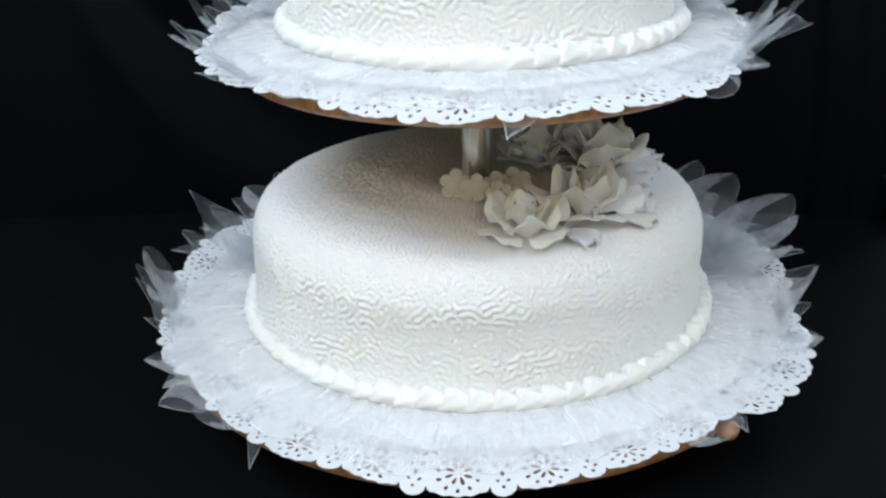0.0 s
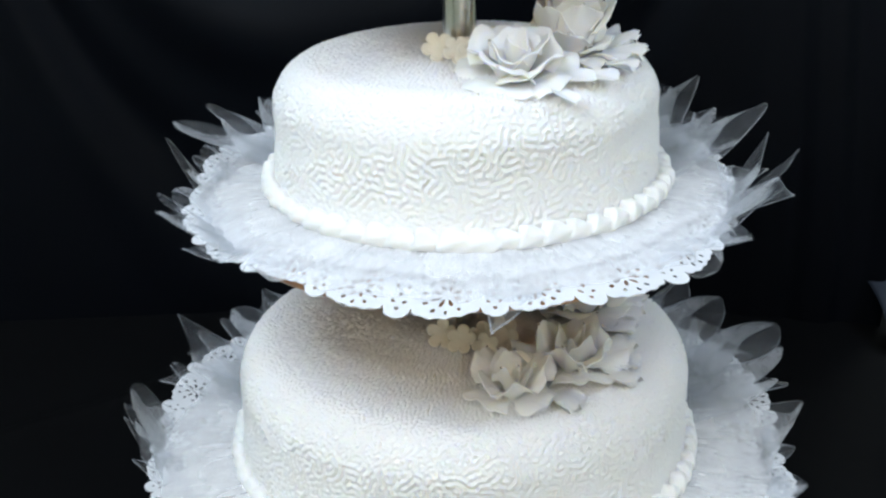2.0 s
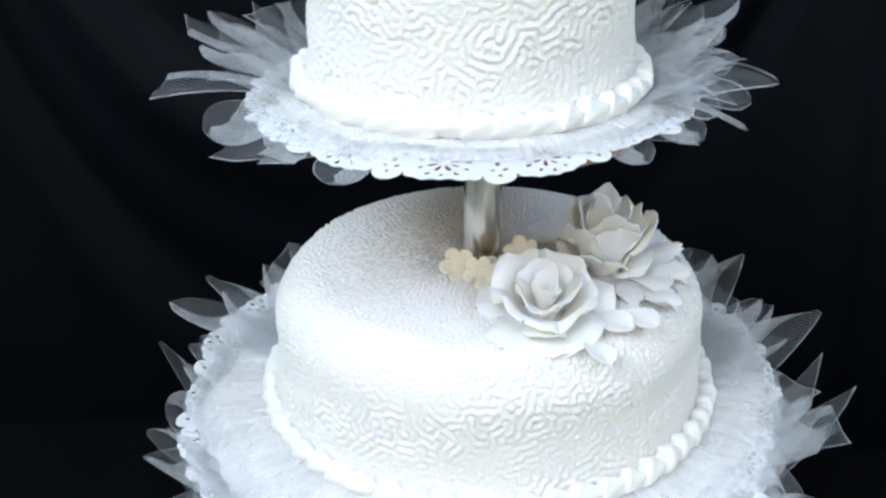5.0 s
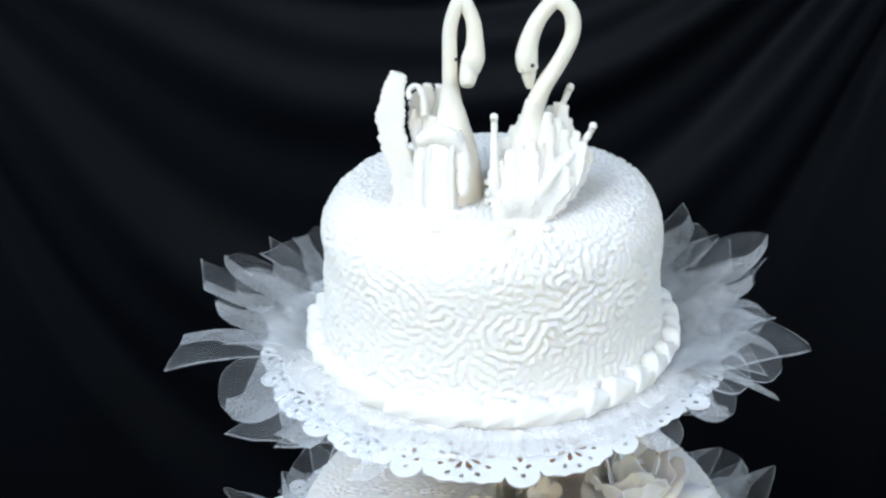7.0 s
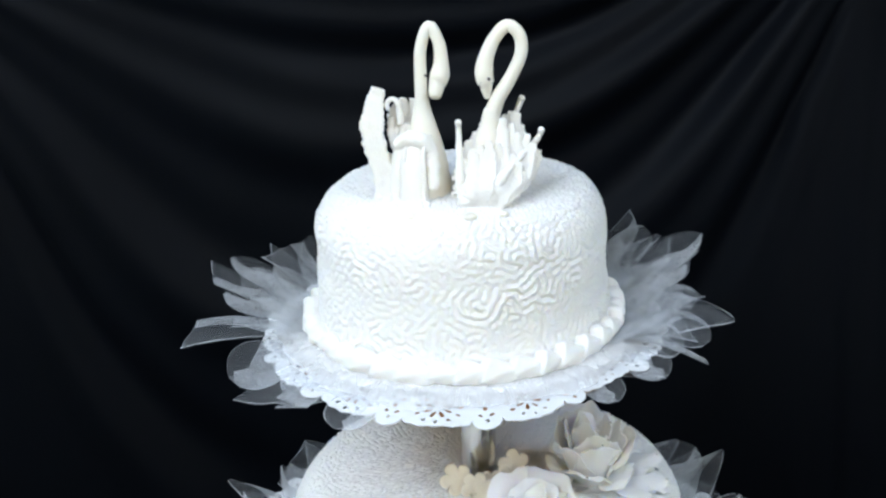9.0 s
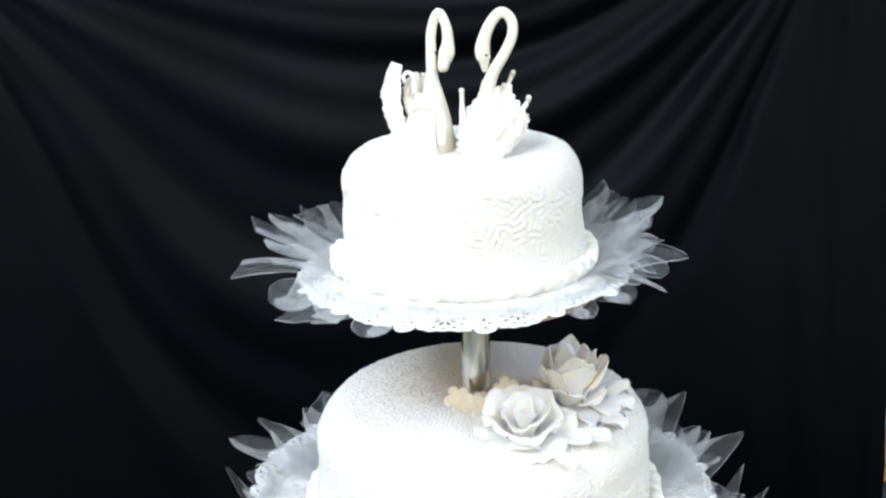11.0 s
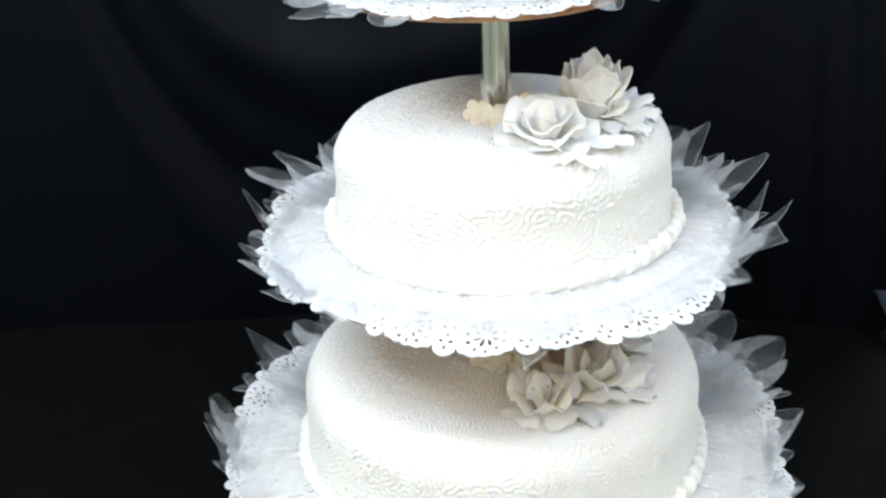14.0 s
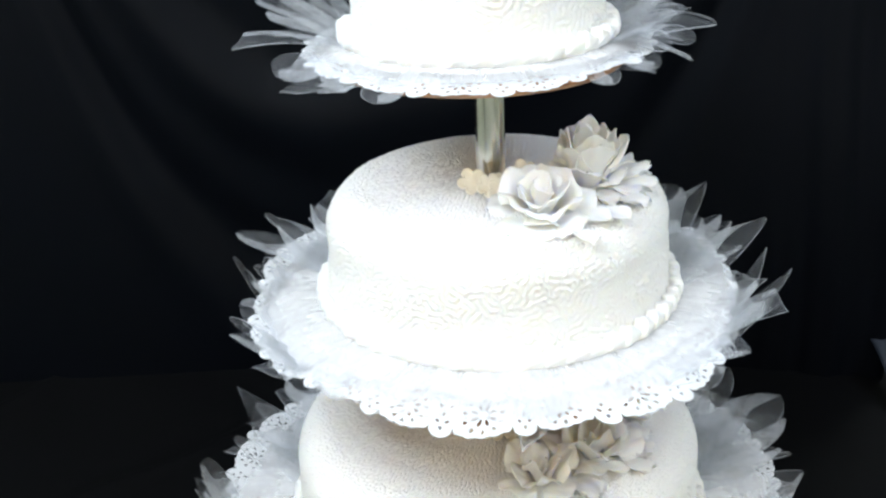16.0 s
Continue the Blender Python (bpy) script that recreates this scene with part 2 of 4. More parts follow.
for sx in (-1, 1):
    pane = part("pane", box(WW / 2 - 0.075, 0.006, WH - 0.1, (sx * (WW / 4 - 0.0125), 0, 0)), GLASS, window, smooth=False)
    pane.visible_shadow = False


# ---- table, tablecloth and backdrop ----
def back_line(x):
    """How far back the hanging cloth stands at x."""
    return 0.395 - 0.06 * max(0.0, x - 0.30) - 0.12 * max(0.0, -x - 0.3)


table = empty("table", (0, -0.02, 0), "low wooden table hidden under black cloth", "table")
part("tabletop", box(1.7, 0.76, 0.03, (0, 0, TABLE - 0.025), 0.004), WOOD, table, smooth=False)
for sx in (-1, 1):
    for sy in (-1, 1):
        part("leg", box(0.06, 0.06, TABLE - 0.04, (sx * 0.78, sy * 0.32, (TABLE - 0.04) / 2), 0.005), WOOD, table, smooth=False)


def tablecloth():
    """A black cloth with soft creases that hangs over the front and the sides."""
    n = 150
    verts = []
    for i in range(n):
        v = -0.75 + 1.20 * i / (n - 1)
        for j in range(2 * n):
            u = -1.15 + 2.3 * j / (2 * n - 1)
            x, y, z = u, v, TABLE
            over = max(0.0, abs(u) - 0.87) + max(0.0, -0.42 - v)
            crease = 0.006 * max(0.0, noise.noise((u * 5 + v * 4, v * 2.2 - u * 2, 1.3)) - 0.1) + 0.009 * (1 - abs(math.sin(-7.0 * u + 5.5 * v + 1.6 * noise.noise((u * 3, v * 3, 8))))) ** 10 + 0.010 * (1 - abs(math.sin(3.2 * u + 2.4 * v + 1.1 * noise.noise((u * 2, v * 2, 5))))) ** 12
            if over > 0:
                z -= over
                wave = 0.02 * min(1, over * 5) * math.sin(26 * (u + v))
                if abs(u) > 0.87:
                    x = math.copysign(0.87 + wave * 0.8 + 0.02, u)
                if v < -0.42:
                    y = -0.42 - wave - 0.02
            else:
                z += crease * (0.15 if math.hypot(u, v) < 0.3 else 1.0)
            verts.append((x, y, z))
    ob = mesh_from("tablecloth", verts, grid_faces(n, 2 * n), TABLE_CLOTH)
    sol = ob.modifiers.new("thickness", "SOLIDIFY")
    sol.thickness, sol.offset = 0.0015, -1
    return tagged(ob, "black tablecloth with soft creases over the table", "tablecloth")


tablecloth()


SWAG_L, SWAG_R, SWAG_TOP = -0.677, 0.409, 1.647


def swag(x, z):
    """Folds of the hanging cloth: swags between two gathered points above, and upright folds beyond the second."""
    wob = noise.noise((x * 2.3, z * 2.3, 0.4))
    f = max(0.10, math.sin(math.pi * max(0.0, min(1.0, (x - SWAG_L) / (SWAG_R - SWAG_L))))) ** 0.8
    s = max(0.02, (SWAG_TOP - z + 0.03 * wob)) / f
    up = max(0.0, min(1.0, (x - SWAG_R + 0.10) / 0.10))
    turn = 8.5
    space = s * f * 2 * math.pi / turn
    amp = min(0.013, 0.085 * space) * max(0.0, min(1.0, (1.25 - s) / 0.5)) * (0.75 + 0.7 * noise.noise((x * 2.1, z * 2.4, 21.0)))
    p = turn * math.log(s) + 1.5 * noise.noise((x * 1.6, z * 1.6, 9.0))
    crest = math.sin(p) + 0.40 * math.sin(2.3 * p + 1.0 + 3 * wob)
    fall = math.sin(x * 17 + 2.4 * noise.noise((x * 1.5, z * 0.8, 3.0)))
    upright = 0.004 * math.sin(x * 80 + 4 * wob) + 0.0012 * math.sin(x * 210 + 6 * wob)
    return amp * crest * (1 - up) + upright * up + 0.004 * fall + 0.010 * noise.noise((x * 3, z * 2.4, 7.0))


def backdrop():
    nx, nz = 420, 220
    verts = []
    for i in range(nz):
        z = TABLE - 0.012 + 1.29 * i / (nz - 1)
        for j in range(nx):
            x = -1.35 + (1.35 + 0.503) * j / (nx - 1)
            edge = 0.003 * math.sin(z * 23) if j == nx - 1 else 0
            verts.append((x + edge, back_line(x) - swag(x, z) - 0.012, z))
    ob = mesh_from("backdrop", verts, grid_faces(nz, nx), CLOTH)
    sol = ob.modifiers.new("thickness", "SOLIDIFY")
    sol.thickness, sol.offset = 0.002, 1
    return tagged(ob, "black satin backdrop cloth hanging in soft swags", "curtain")


backdrop()

# a rail with two stands that carries the cloth
rail = empty("backdrop_stand", (-0.4, 0.5, 0), "thin grey metal stand carrying the backdrop cloth", "stand")
for sx in (-0.90, 0.80):
    p = part("pole", lathe([(0.012, 0.0), (0.012, 2.04)], 16), STEEL, rail)
    p.location.x = sx
    f = part("foot", box(0.05, 0.4, 0.02, (sx, 0.12, 0.01), 0.004), STEEL, rail, smooth=False)
bar = part("rail", lathe([(0.01, -0.95), (0.01, 0.90)], 16), STEEL, rail)
bar.matrix_basis = pose(0, 0, 2.03, 0, 90, 0)

# ---- the cake stand: three boards on one chrome pole ----
# centre x, y, height of border, border radius, cake radius, height of the top, board radius, doily radius, lobes
TIERS = [
    dict(c=(0.0, 0.0), z=Z0, rr=0.216, rw=0.200, edge=0.036, h=0.1025, board=0.272, doily=0.297, lobes=28, sag=0.8, net=0.034),
    dict(c=(0.006, -0.005), z=Z0 + 0.2526, rr=0.1726, rw=0.1553, edge=0.036, h=0.0965, board=0.204, doily=0.231, lobes=22, sag=0.8, net=0.016),
    dict(c=(-0.006, -0.011), z=Z0 + 0.4909, rr=0.122, rw=0.1046, edge=0.031, h=0.0990, board=0.128, doily=0.152, lobes=14, sag=0.4, net=0.012),
]
stand = empty("cake_stand", (0, 0, TABLE), "three-tier cake stand with wooden boards on a chrome pole", "cake stand")
for t in TIERS:
    r = t["board"]
    z = t["z"] - 0.018 - TABLE
    th = 0.020 if r > 0.15 else 0.011
    b = part("board", lathe([(r * 0.2, z - th), (r - 0.004, z - th), (r, z - th + 0.004), (r, z - 0.005), (r - 0.004, z), (r * 0.2, z)], 128), WOOD, stand,
             "round varnished wooden board")
    b.location.x, b.location.y = t["c"]
for a, b in ((0, 1), (1, 2)):
    z0, z1 = TIERS[a]["z"] - TABLE + 0.02, TIERS[b]["z"] - TABLE - 0.036
    p = part("pole", lathe([(0.0128, z0), (0.0135, z0 + 0.0007), (0.0135, z0 + 0.0015), (0.0135, z1 - 0.0015), (0.0135, z1 - 0.0007), (0.0128, z1)], 40), CHROME, stand, "polished chrome tube")
    p.location.x, p.location.y = 0.003, -0.022
    c = part("flange", lathe([(0.030, z1 - 0.004), (0.032, z1 - 0.002), (0.032, z1)], 40), CHROME, stand)
    c.location.x, c.location.y = 0.003, -0.022
for i in range(3):
    a = radians(-42 + 120 * i)
    f = part("foot", lathe([(0.008, 0.0), (0.010, 0.006), (0.012, 0.02), (0.011, 0.043)], 24), WOOD, stand, "turned pale wooden foot")
    f.location = (0.19 * math.cos(a), 0.19 * math.sin(a), 0.002)


# ---- cakes ----
knob = part("knob", lathe([(0.002, -0.008), (0.007, -0.006), (0.009, 0.0), (0.007, 0.006), (0.002, 0.008)], 20), WOOD, stand, "small round wooden knob at the board's rim")
knob.location = (0.2015, -0.1910, TIERS[0]["z"] - TABLE - 0.030)


def labyrinth(ny, nx, pitch, seed, steps=5):
    """Meandering lines of one width, as piped lace icing has: noise sharpened again and again in one band."""
    rng = np.random.default_rng(seed)
    u = rng.normal(size=(ny, nx))
    f = np.hypot(np.fft.fftfreq(ny)[:, None], np.fft.fftfreq(nx)[None, :])
    band = np.exp(-((f - 1 / pitch) / (0.40 / pitch)) ** 2)
    for _ in range(steps):
        u = np.real(np.fft.ifft2(np.fft.fft2(u) * band))
        u = np.tanh(2.2 * u / u.std())
    return u


def sample(img, y, x):
    ny, nx = img.shape
    y0, x0 = np.floor(y).astype(int), np.floor(x).astype(int)
    fy, fx = y - y0, x - x0
    g = lambda a, b: img[a % ny, b % nx]
    return (g(y0, x0) * (1 - fx) + g(y0, x0 + 1) * fx) * (1 - fy) + (g(y0 + 1, x0) * (1 - fx) + g(y0 + 1, x0 + 1) * fx) * fy


def cake_body(t, seed):
    R, h, edge = t["rw"], t["h"], t["edge"]
    step = 0.0011
    n = int(2 * math.pi * R / step)
    base = -0.014
    prof = []  # radius, z, normal radius, normal z, along
    zs = np.arange(base, h - edge, step)
    for z in zs:
        prof.append((R + (t["rr"] - 0.012 - R) * (1 - (z - base) / (h - edge - base)) ** 2, z, 1.0, 0.0))
    for a in np.linspace(0, math.pi / 2, int(edge * 1.57 / step)):
        prof.append((R - edge + edge * math.cos(a), h - edge + edge * math.sin(a), math.cos(a), math.sin(a)))
    for r in np.arange(R - edge - 0.0018, 0.004, -0.0018):
        prof.append((r, h + 0.005 * (1 - (r / (R - edge)) ** 2), 0.0, 1.0))
    prof = np.array(prof)
    m = len(prof)
    along = np.concatenate([[0], np.cumsum(np.hypot(np.diff(prof[:, 0]), np.diff(prof[:, 1])))])
    th = np.arange(n) * 2 * math.pi / n
    px = 0.0008
    wall_img = labyrinth(int(0.2 / px), int(2 * math.pi * R / px), 0.0055 / px, seed)
    top_img = labyrinth(int(2 * R / px) + 40, int(2 * R / px) + 40, 0.0046 / px, seed + 1)
    TH, S = np.meshgrid(th, along)
    X = prof[:, 0:1] * np.cos(TH)
    Y = prof[:, 0:1] * np.sin(TH)
    wv = sample(wall_img, S / px, TH * R / px)
    tv = sample(top_img, (Y + R) / px + 10, (X + R) / px + 10)
    w = np.clip((S - (along[len(zs)] + edge * 0.9)) / 0.008, 0, 1)
    v = wv * (1 - w) + tv * w
    v = 1 - 0.5 * (1 - v) ** 2
    lump = sample(labyrinth(160, 160, 30, seed + 2, 2), S * 700, TH * 25.4)
    rough = np.random.default_rng(seed + 3).normal(size=S.shape)
    grains = labyrinth(240, 240, 4.0, seed + 4, 1)
    grain = sample(grains, S / 0.0009, TH * R / 0.0009) * (1 - w) + sample(grains, Y / 0.0009, X / 0.0009) * w
    patch = np.clip(0.5 + 0.9 * sample(labyrinth(160, 160, 40, seed + 6, 1), S * 900, TH * 25.4), 0, 1)
    d = 0.00092 * (v * (0.80 + 0.35 * lump)) * (1 - 0.78 * w) * (1 - 0.25 * patch) + 0.0003 * lump + rough * (0.00006 + 0.00020 * w)
    shoulder = np.clip((S - along[len(zs)]) / (edge * 0.8), 0, 1)
    d += grain * (0.00022 + 0.00028 * patch + 0.00095 * shoulder * (1 - 0.45 * w))
    d *= np.clip(prof[:, 0:1] / 0.02, 0, 1)
    X = X + d * prof[:, 2:3] * np.cos(TH)
    Y = Y + d * prof[:, 2:3] * np.sin(TH)
    Z = prof[:, 1:2] + d * prof[:, 3:4]
    verts = np.stack([X, Y, np.broadcast_to(Z, X.shape)], -1).reshape(-1, 3)
    i, j = np.meshgrid(np.arange(m - 1), np.arange(n), indexing="ij")
    k = (j + 1) % n
    faces = np.stack([i * n + j, i * n + k, (i + 1) * n + k, (i + 1) * n + j], -1).reshape(-1, 4)
    faces = faces.tolist()
    faces.append(list(range((m - 1) * n, m * n)))
    return verts, faces


def shell_mesh():
    """One piped shell of the border: a ridged scroll that swells and tapers off under the next one."""
    nu, nv = 17, 30
    verts = []
    for i in range(nu):
        u = i / (nu - 1)
        r = 0.0096 * (math.sin(math.pi * min(1, u * 0.94 + 0.04)) ** 0.5) * (1 - 0.40 * u)
        cx, cz, cy = (u - 0.45) * 0.0235, 0.0042 * math.cos(u * 3.4) + 0.001, 0.0030 * math.sin(u * 4.2)
        for j in range(nv):
            a = 2 * math.pi * j / nv
            rr = r * (1 + 0.08 * math.cos(5 * a + 9 * u))
            verts.append((cx + 0.004 * math.sin(a) * (1 - u), cy + rr * math.cos(a), cz + rr * math.sin(a) * 1.08))
    faces = grid_faces(nu, nv, 0, True)
    faces += [tuple(range(nv))[::-1], tuple(range((nu - 1) * nv, nu * nv))]
    me = bpy.data.meshes.new("shell")
    me.from_pydata(verts, [], faces)
    me.update()
    me.shade_smooth()
    me.materials.append(ICING)
    return me


SHELL = shell_mesh()
LABELS = ["large round white iced cake with piped lace squiggles", "middle white iced cake with piped lace squiggles",
          "small tall white iced cake with piped lace squiggles"]
CAKES = []
for k, t in enumerate(TIERS):
    thing = empty("cake", (*t["c"], t["z"]), LABELS[k], "cake", "cake tiers")
    verts, faces = cake_body(t, 11 + 5 * k)
    mesh_from("body", verts, faces, ICING, thing)
    R = t["rr"] - 0.0075
    n = round(2 * math.pi * R / 0.0185)
    rng = random.Random(30 + k)
    for i in range(n):
        a = 2 * math.pi * i / n
        s = new("shell", SHELL)
        s.parent = thing
        sc = rng.uniform(0.90, 1.10)
        s.matrix_basis = pose(R * math.cos(a), R * math.sin(a), -0.002 + rng.uniform(-0.0008, 0.0008), rng.uniform(-12, 12), rng.uniform(-6, 6) - 20, math.degrees(a) + 90 + rng.uniform(4, 16)) @ Matrix.Diagonal((sc, sc, sc, 1))
    CAKES.append(thing)


# ---- doilies: paper lace with real holes ----
# angle and how far the rim of each doily is drawn in or out there
WAVER = [
    ((17, .008), (27, .012), (60, .0), (120, .0), (160, .012), (171, .006), (183, -.004), (207, -.006), (217, -.018), (226, -.012), (244, -.002), (252, -.008), (263, -.004), (286, -.004), (309, -.010), (315, -.013), (322, .007), (335, .010), (346, .004), (354, -.006)),
    ((3, -.008), (20, .0), (90, .0), (169, .008), (183, .0), (203, .006), (218, .004), (227, -.004), (237, -.010), (248, -.002), (265, .008), (274, .004), (288, -.002), (297, .010), (312, .012), (322, .002), (340, -.016)),
    ((20, .0), (180, .0), (245, -.003), (275, .002), (301, -.006), (316, -.012), (336, -.003)),
]


def waver(k, a):
    """How far the rim of a doily is moved at an angle."""
    rows = WAVER[k]
    a = math.degrees(a) % 360
    for (a0, d0), (a1, d1) in zip(rows, rows[1:] + ((rows[0][0] + 360, rows[0][1]),)):
        b = a if a >= rows[0][0] else a + 360
        if a0 <= b < a1:
            u = (b - a0) / (a1 - a0)
            return d0 + (d1 - d0) * u * u * (3 - 2 * u)
    return 0.0



def drop_hole(cx, cy, ang, length, width, n=7):
    """A teardrop-shaped hole round (cx, cy), its point towards ang."""
    pts = []
    for i in range(n):
        a = 2 * math.pi * i / n
        u = math.cos(a) * length / 2
        v = math.sin(a) * width / 2 * (1 - 0.35 * math.cos(a))
        pts.append((cx + u * math.cos(ang) - v * math.sin(ang), cy + u * math.sin(ang) + v * math.cos(ang)))
    return pts


def doily(t, seed):
    """A lace edging of broad scallops with a small round one between them, cut with rosettes of drops."""
    R, lobes, r_in = t["doily"], t["lobes"], t["rw"] - 0.03
    step = 2 * math.pi / lobes
    rng = random.Random(900 + seed)
    splines = []
    outline = []
    per = 60
    for i in range(lobes * per):
        a = i * step / per
        f = (i % per) / per - 0.5
        if abs(f) < 0.35:
            r = R - 0.0085 + 0.0075 * math.sqrt(max(0.0, 1 - (f / 0.35) ** 2)) ** 0.9 + 0.0006 * math.cos(f * 40)
        else:
            g = (0.5 - abs(f)) / 0.15
            r = R - 0.0085 + 0.0095 * math.sqrt(max(0.0, 1 - g * g))
        outline.append((r * math.cos(a), r * math.sin(a)))
    splines.append(outline)
    splines.append([(r_in * math.cos(-a), r_in * math.sin(-a)) for a in np.linspace(0, 2 * math.pi, 64, endpoint=False)])
    for k in range(lobes):
        a0 = (k + 0.5) * step

        def hole(depth, along, turn, length, width):
            r, a = R - depth, a0 + along / R
            j = rng.uniform(0.82, 1.12)
            splines.append(drop_hole(r * math.cos(a), r * math.sin(a), a + turn + rng.uniform(-0.15, 0.15), length * j, width * j))
        # a fan of drops round the rosette of the broad scallop
        for num, rad, ln, wd, first in ((8, 0.0072, 0.0072, 0.0028, 0.5), (11, 0.0150, 0.0042, 0.0029, 0.0)):
            for j in range(num):
                b = 2 * math.pi * (j + first) / num
                depth, along = 0.0205 - rad * math.cos(b), rad * math.sin(b) * 1.05
                if abs(along) < 0.0205:
                    hole(depth, along, b + math.pi, ln, wd)
        # the small scallop and the stem under it
        half = step * R / 2
        for depth, along, turn, ln, wd in ((0.0070, half, 0, 0.0036, 0.0030), (0.0130, half - 0.004, 0.9, 0.0040, 0.0025), (0.0130, half + 0.004, -0.9, 0.0040, 0.0025),
                                           (0.0195, half, 0, 0.0048, 0.0030), (0.0270, half - 0.0045, 0.5, 0.0046, 0.0024), (0.0270, half + 0.0045, -0.5, 0.0046, 0.0024)):
            hole(depth, along, turn, ln, wd)
        # large ovals and slots further in
        hole(0.0400, 0.0, math.pi / 2, 0.0085, 0.0052)
        for j in range(8):
            hole(0.0400 + 0.002 * (j % 2) if abs(j - 3.5) > 1 else 0.0465, (j - 3.5) * step * R / 8, 0.6 if j % 2 else -0.6, 0.0048, 0.0024)
    cu = bpy.data.curves.new("doily", "CURVE")
    cu.dimensions, cu.fill_mode, cu.extrude = "2D", "BOTH", 0.00025
    for pts in splines:
        s = cu.splines.new("POLY")
        s.points.add(len(pts) - 1)
        s.use_cyclic_u = True
        s.points.foreach_set("co", [c for x, y in pts for c in (x, y, 0, 1)])
    tmp = new("doily_outline", cu)
    me = bpy.data.meshes.new_from_object(tmp.evaluated_get(bpy.context.evaluated_depsgraph_get()))
    bpy.data.objects.remove(tmp)
    bpy.data.curves.remove(cu)
    bm = bmesh.new()
    bm.from_mesh(me)
    for _ in range(4):
        long = [e for e in bm.edges if e.calc_length() > 0.009]
        if long:
            bmesh.ops.subdivide_edges(bm, edges=long, cuts=1)
            bmesh.ops.triangulate(bm, faces=[f for f in bm.faces if len(f.verts) > 3])
    bm.to_mesh(me)
    bm.free()
    flat = t["board"] - 0.003
    ob_turn = radians(-90 - 180 / lobes * (1 + 0.1 * seed))
    for v in me.vertices:
        r, a = math.hypot(v.co.x, v.co.y), math.atan2(v.co.y, v.co.x)
        wav = noise.noise((math.cos(a) * 2.3, math.sin(a) * 2.3, seed)) + 0.6 * noise.noise((math.cos(a) * 6, math.sin(a) * 6, seed + 3))
        out = max(0.0, r - flat)
        front = math.sin(a + ob_turn)
        droop = 0.12 + 0.42 * front if seed else 0.12 + 0.42 * max(front, -0.05) - 0.50 * math.exp(-(math.acos(max(-1.0, min(1.0, -front))) / 0.26) ** 2)
        v.co.z += -0.0160 + out * (0.12 * wav + t["sag"] * droop) - 1.2 * out * out
        drawn = waver(seed, a + ob_turn) * max(0.0, min(1.0, (r - R + 0.06) / 0.06))
        v.co.x += drawn * math.cos(a)
        v.co.y += drawn * math.sin(a)
        v.co.z += abs(drawn) * (0.5 if math.sin(a + ob_turn) > 0 else 0.12)
    me.materials.clear()
    ob = link_mesh("doily", me, PAPER)
    ob.location = (*t["c"], t["z"])
    ob.rotation_euler.z = ob_turn
    return tagged(ob, "round white paper lace doily under the cake", "doily", "doilies")


for k, t in enumerate(TIERS):
    doily(t, k)


# ---- tulle ruffles ----
# angle, reach and height of the tip over the border, shape, half width
LOW_LEFT = [
    (211, .296, -.03, "spike", .016), (195, .288, -.008, "loop", .02), (192, .313, .014, "slant", .026), (185, .312, .032, "spike", .018), (183, .308, .04, "loop", .018),
    (172, .29, .034, "spike", .018), (164, .328, .04, "slant", .024), (159, .296, .036, "spike", .016), (149, .296, .038, "loop", .014), (138, .31, .035, "spike", .024),
    (123, .34, .03, "spike", .022), (108, .33, .03, "loop", .022), (234, .293, -.04, "slant", .012),
]
LOW_RIGHT = [
    (42, .312, .048, "leaf", .018), (32, .31, .048, "leaf", .024), (25, .295, .04, "slant", .016), (19, .327, .047, "leaf", .026), (15, .319, .037, "leaf", .022),
    (10, .315, .012, "spike", .009), (3, .318, .009, "spike", .024), (356, .304, .002, "slant", .016), (349, .3, -.006, "slant", .02), (344, .309, -.012, "spike", .024),
    (333, .292, -.03, "slant", .014), (56, .31, .04, "leaf", .022), (72, .33, .03, "spike", .022), (90, .33, .03, "leaf", .022),
]
MIDDLE_LEFT = [
    (163, .247, .034, "spike", .013), (156, .216, .033, "spike", .018), (172, .262, .027, "leaf", .014), (180, .225, .014, "loop", .016), (189, .244, .036, "spike", .016),
    (211, .257, .02, "leaf", .016), (216, .264, .014, "spike", .026), (222, .254, -.012, "slant", .012),
]
MIDDLE_RIGHT = [
    (29, .233, .048, "spike", .02), (22, .212, .024, "loop", .02), (17, .225, .03, "leaf", .012), (6, .249, .047, "spike", .024), (350, .242, .032, "ribbon", .016),
    (341, .262, .03, "ribbon", .02), (345, .264, .01, "ribbon", .018), (337, .255, .004, "slant", .022), (330, .245, -.018, "spike", .022), (322, .236, -.03, "loop", .018),
    (281, .241, -.034, "slant", .015), (262, .224, -.03, "loop", .014), (246, .222, -.03, "slant", .014), (137, .205, 0, "loop", .02), (118, .205, 0, "slant", .02),
    (92, .205, 0, "loop", .02), (68, .205, 0, "slant", .02), (46, .208, .012, "leaf", .02),
]
TOP_LEFT = [
    (181, .196, .027, "ribbon", .016), (187, .178, .018, "loop", .02), (174, .182, .031, "loop", .016), (161, .167, .026, "slant", .015), (150, .158, .024, "loop", .016),
    (199, .208, .004, "ribbon", .015), (193, .172, .008, "slant", .018), (208, .18, -.018, "loop", .03), (222, .182, -.031, "slant", .022), (233, .166, -.028, "slant", .02),
    (243, .16, -.026, "loop", .016),
]
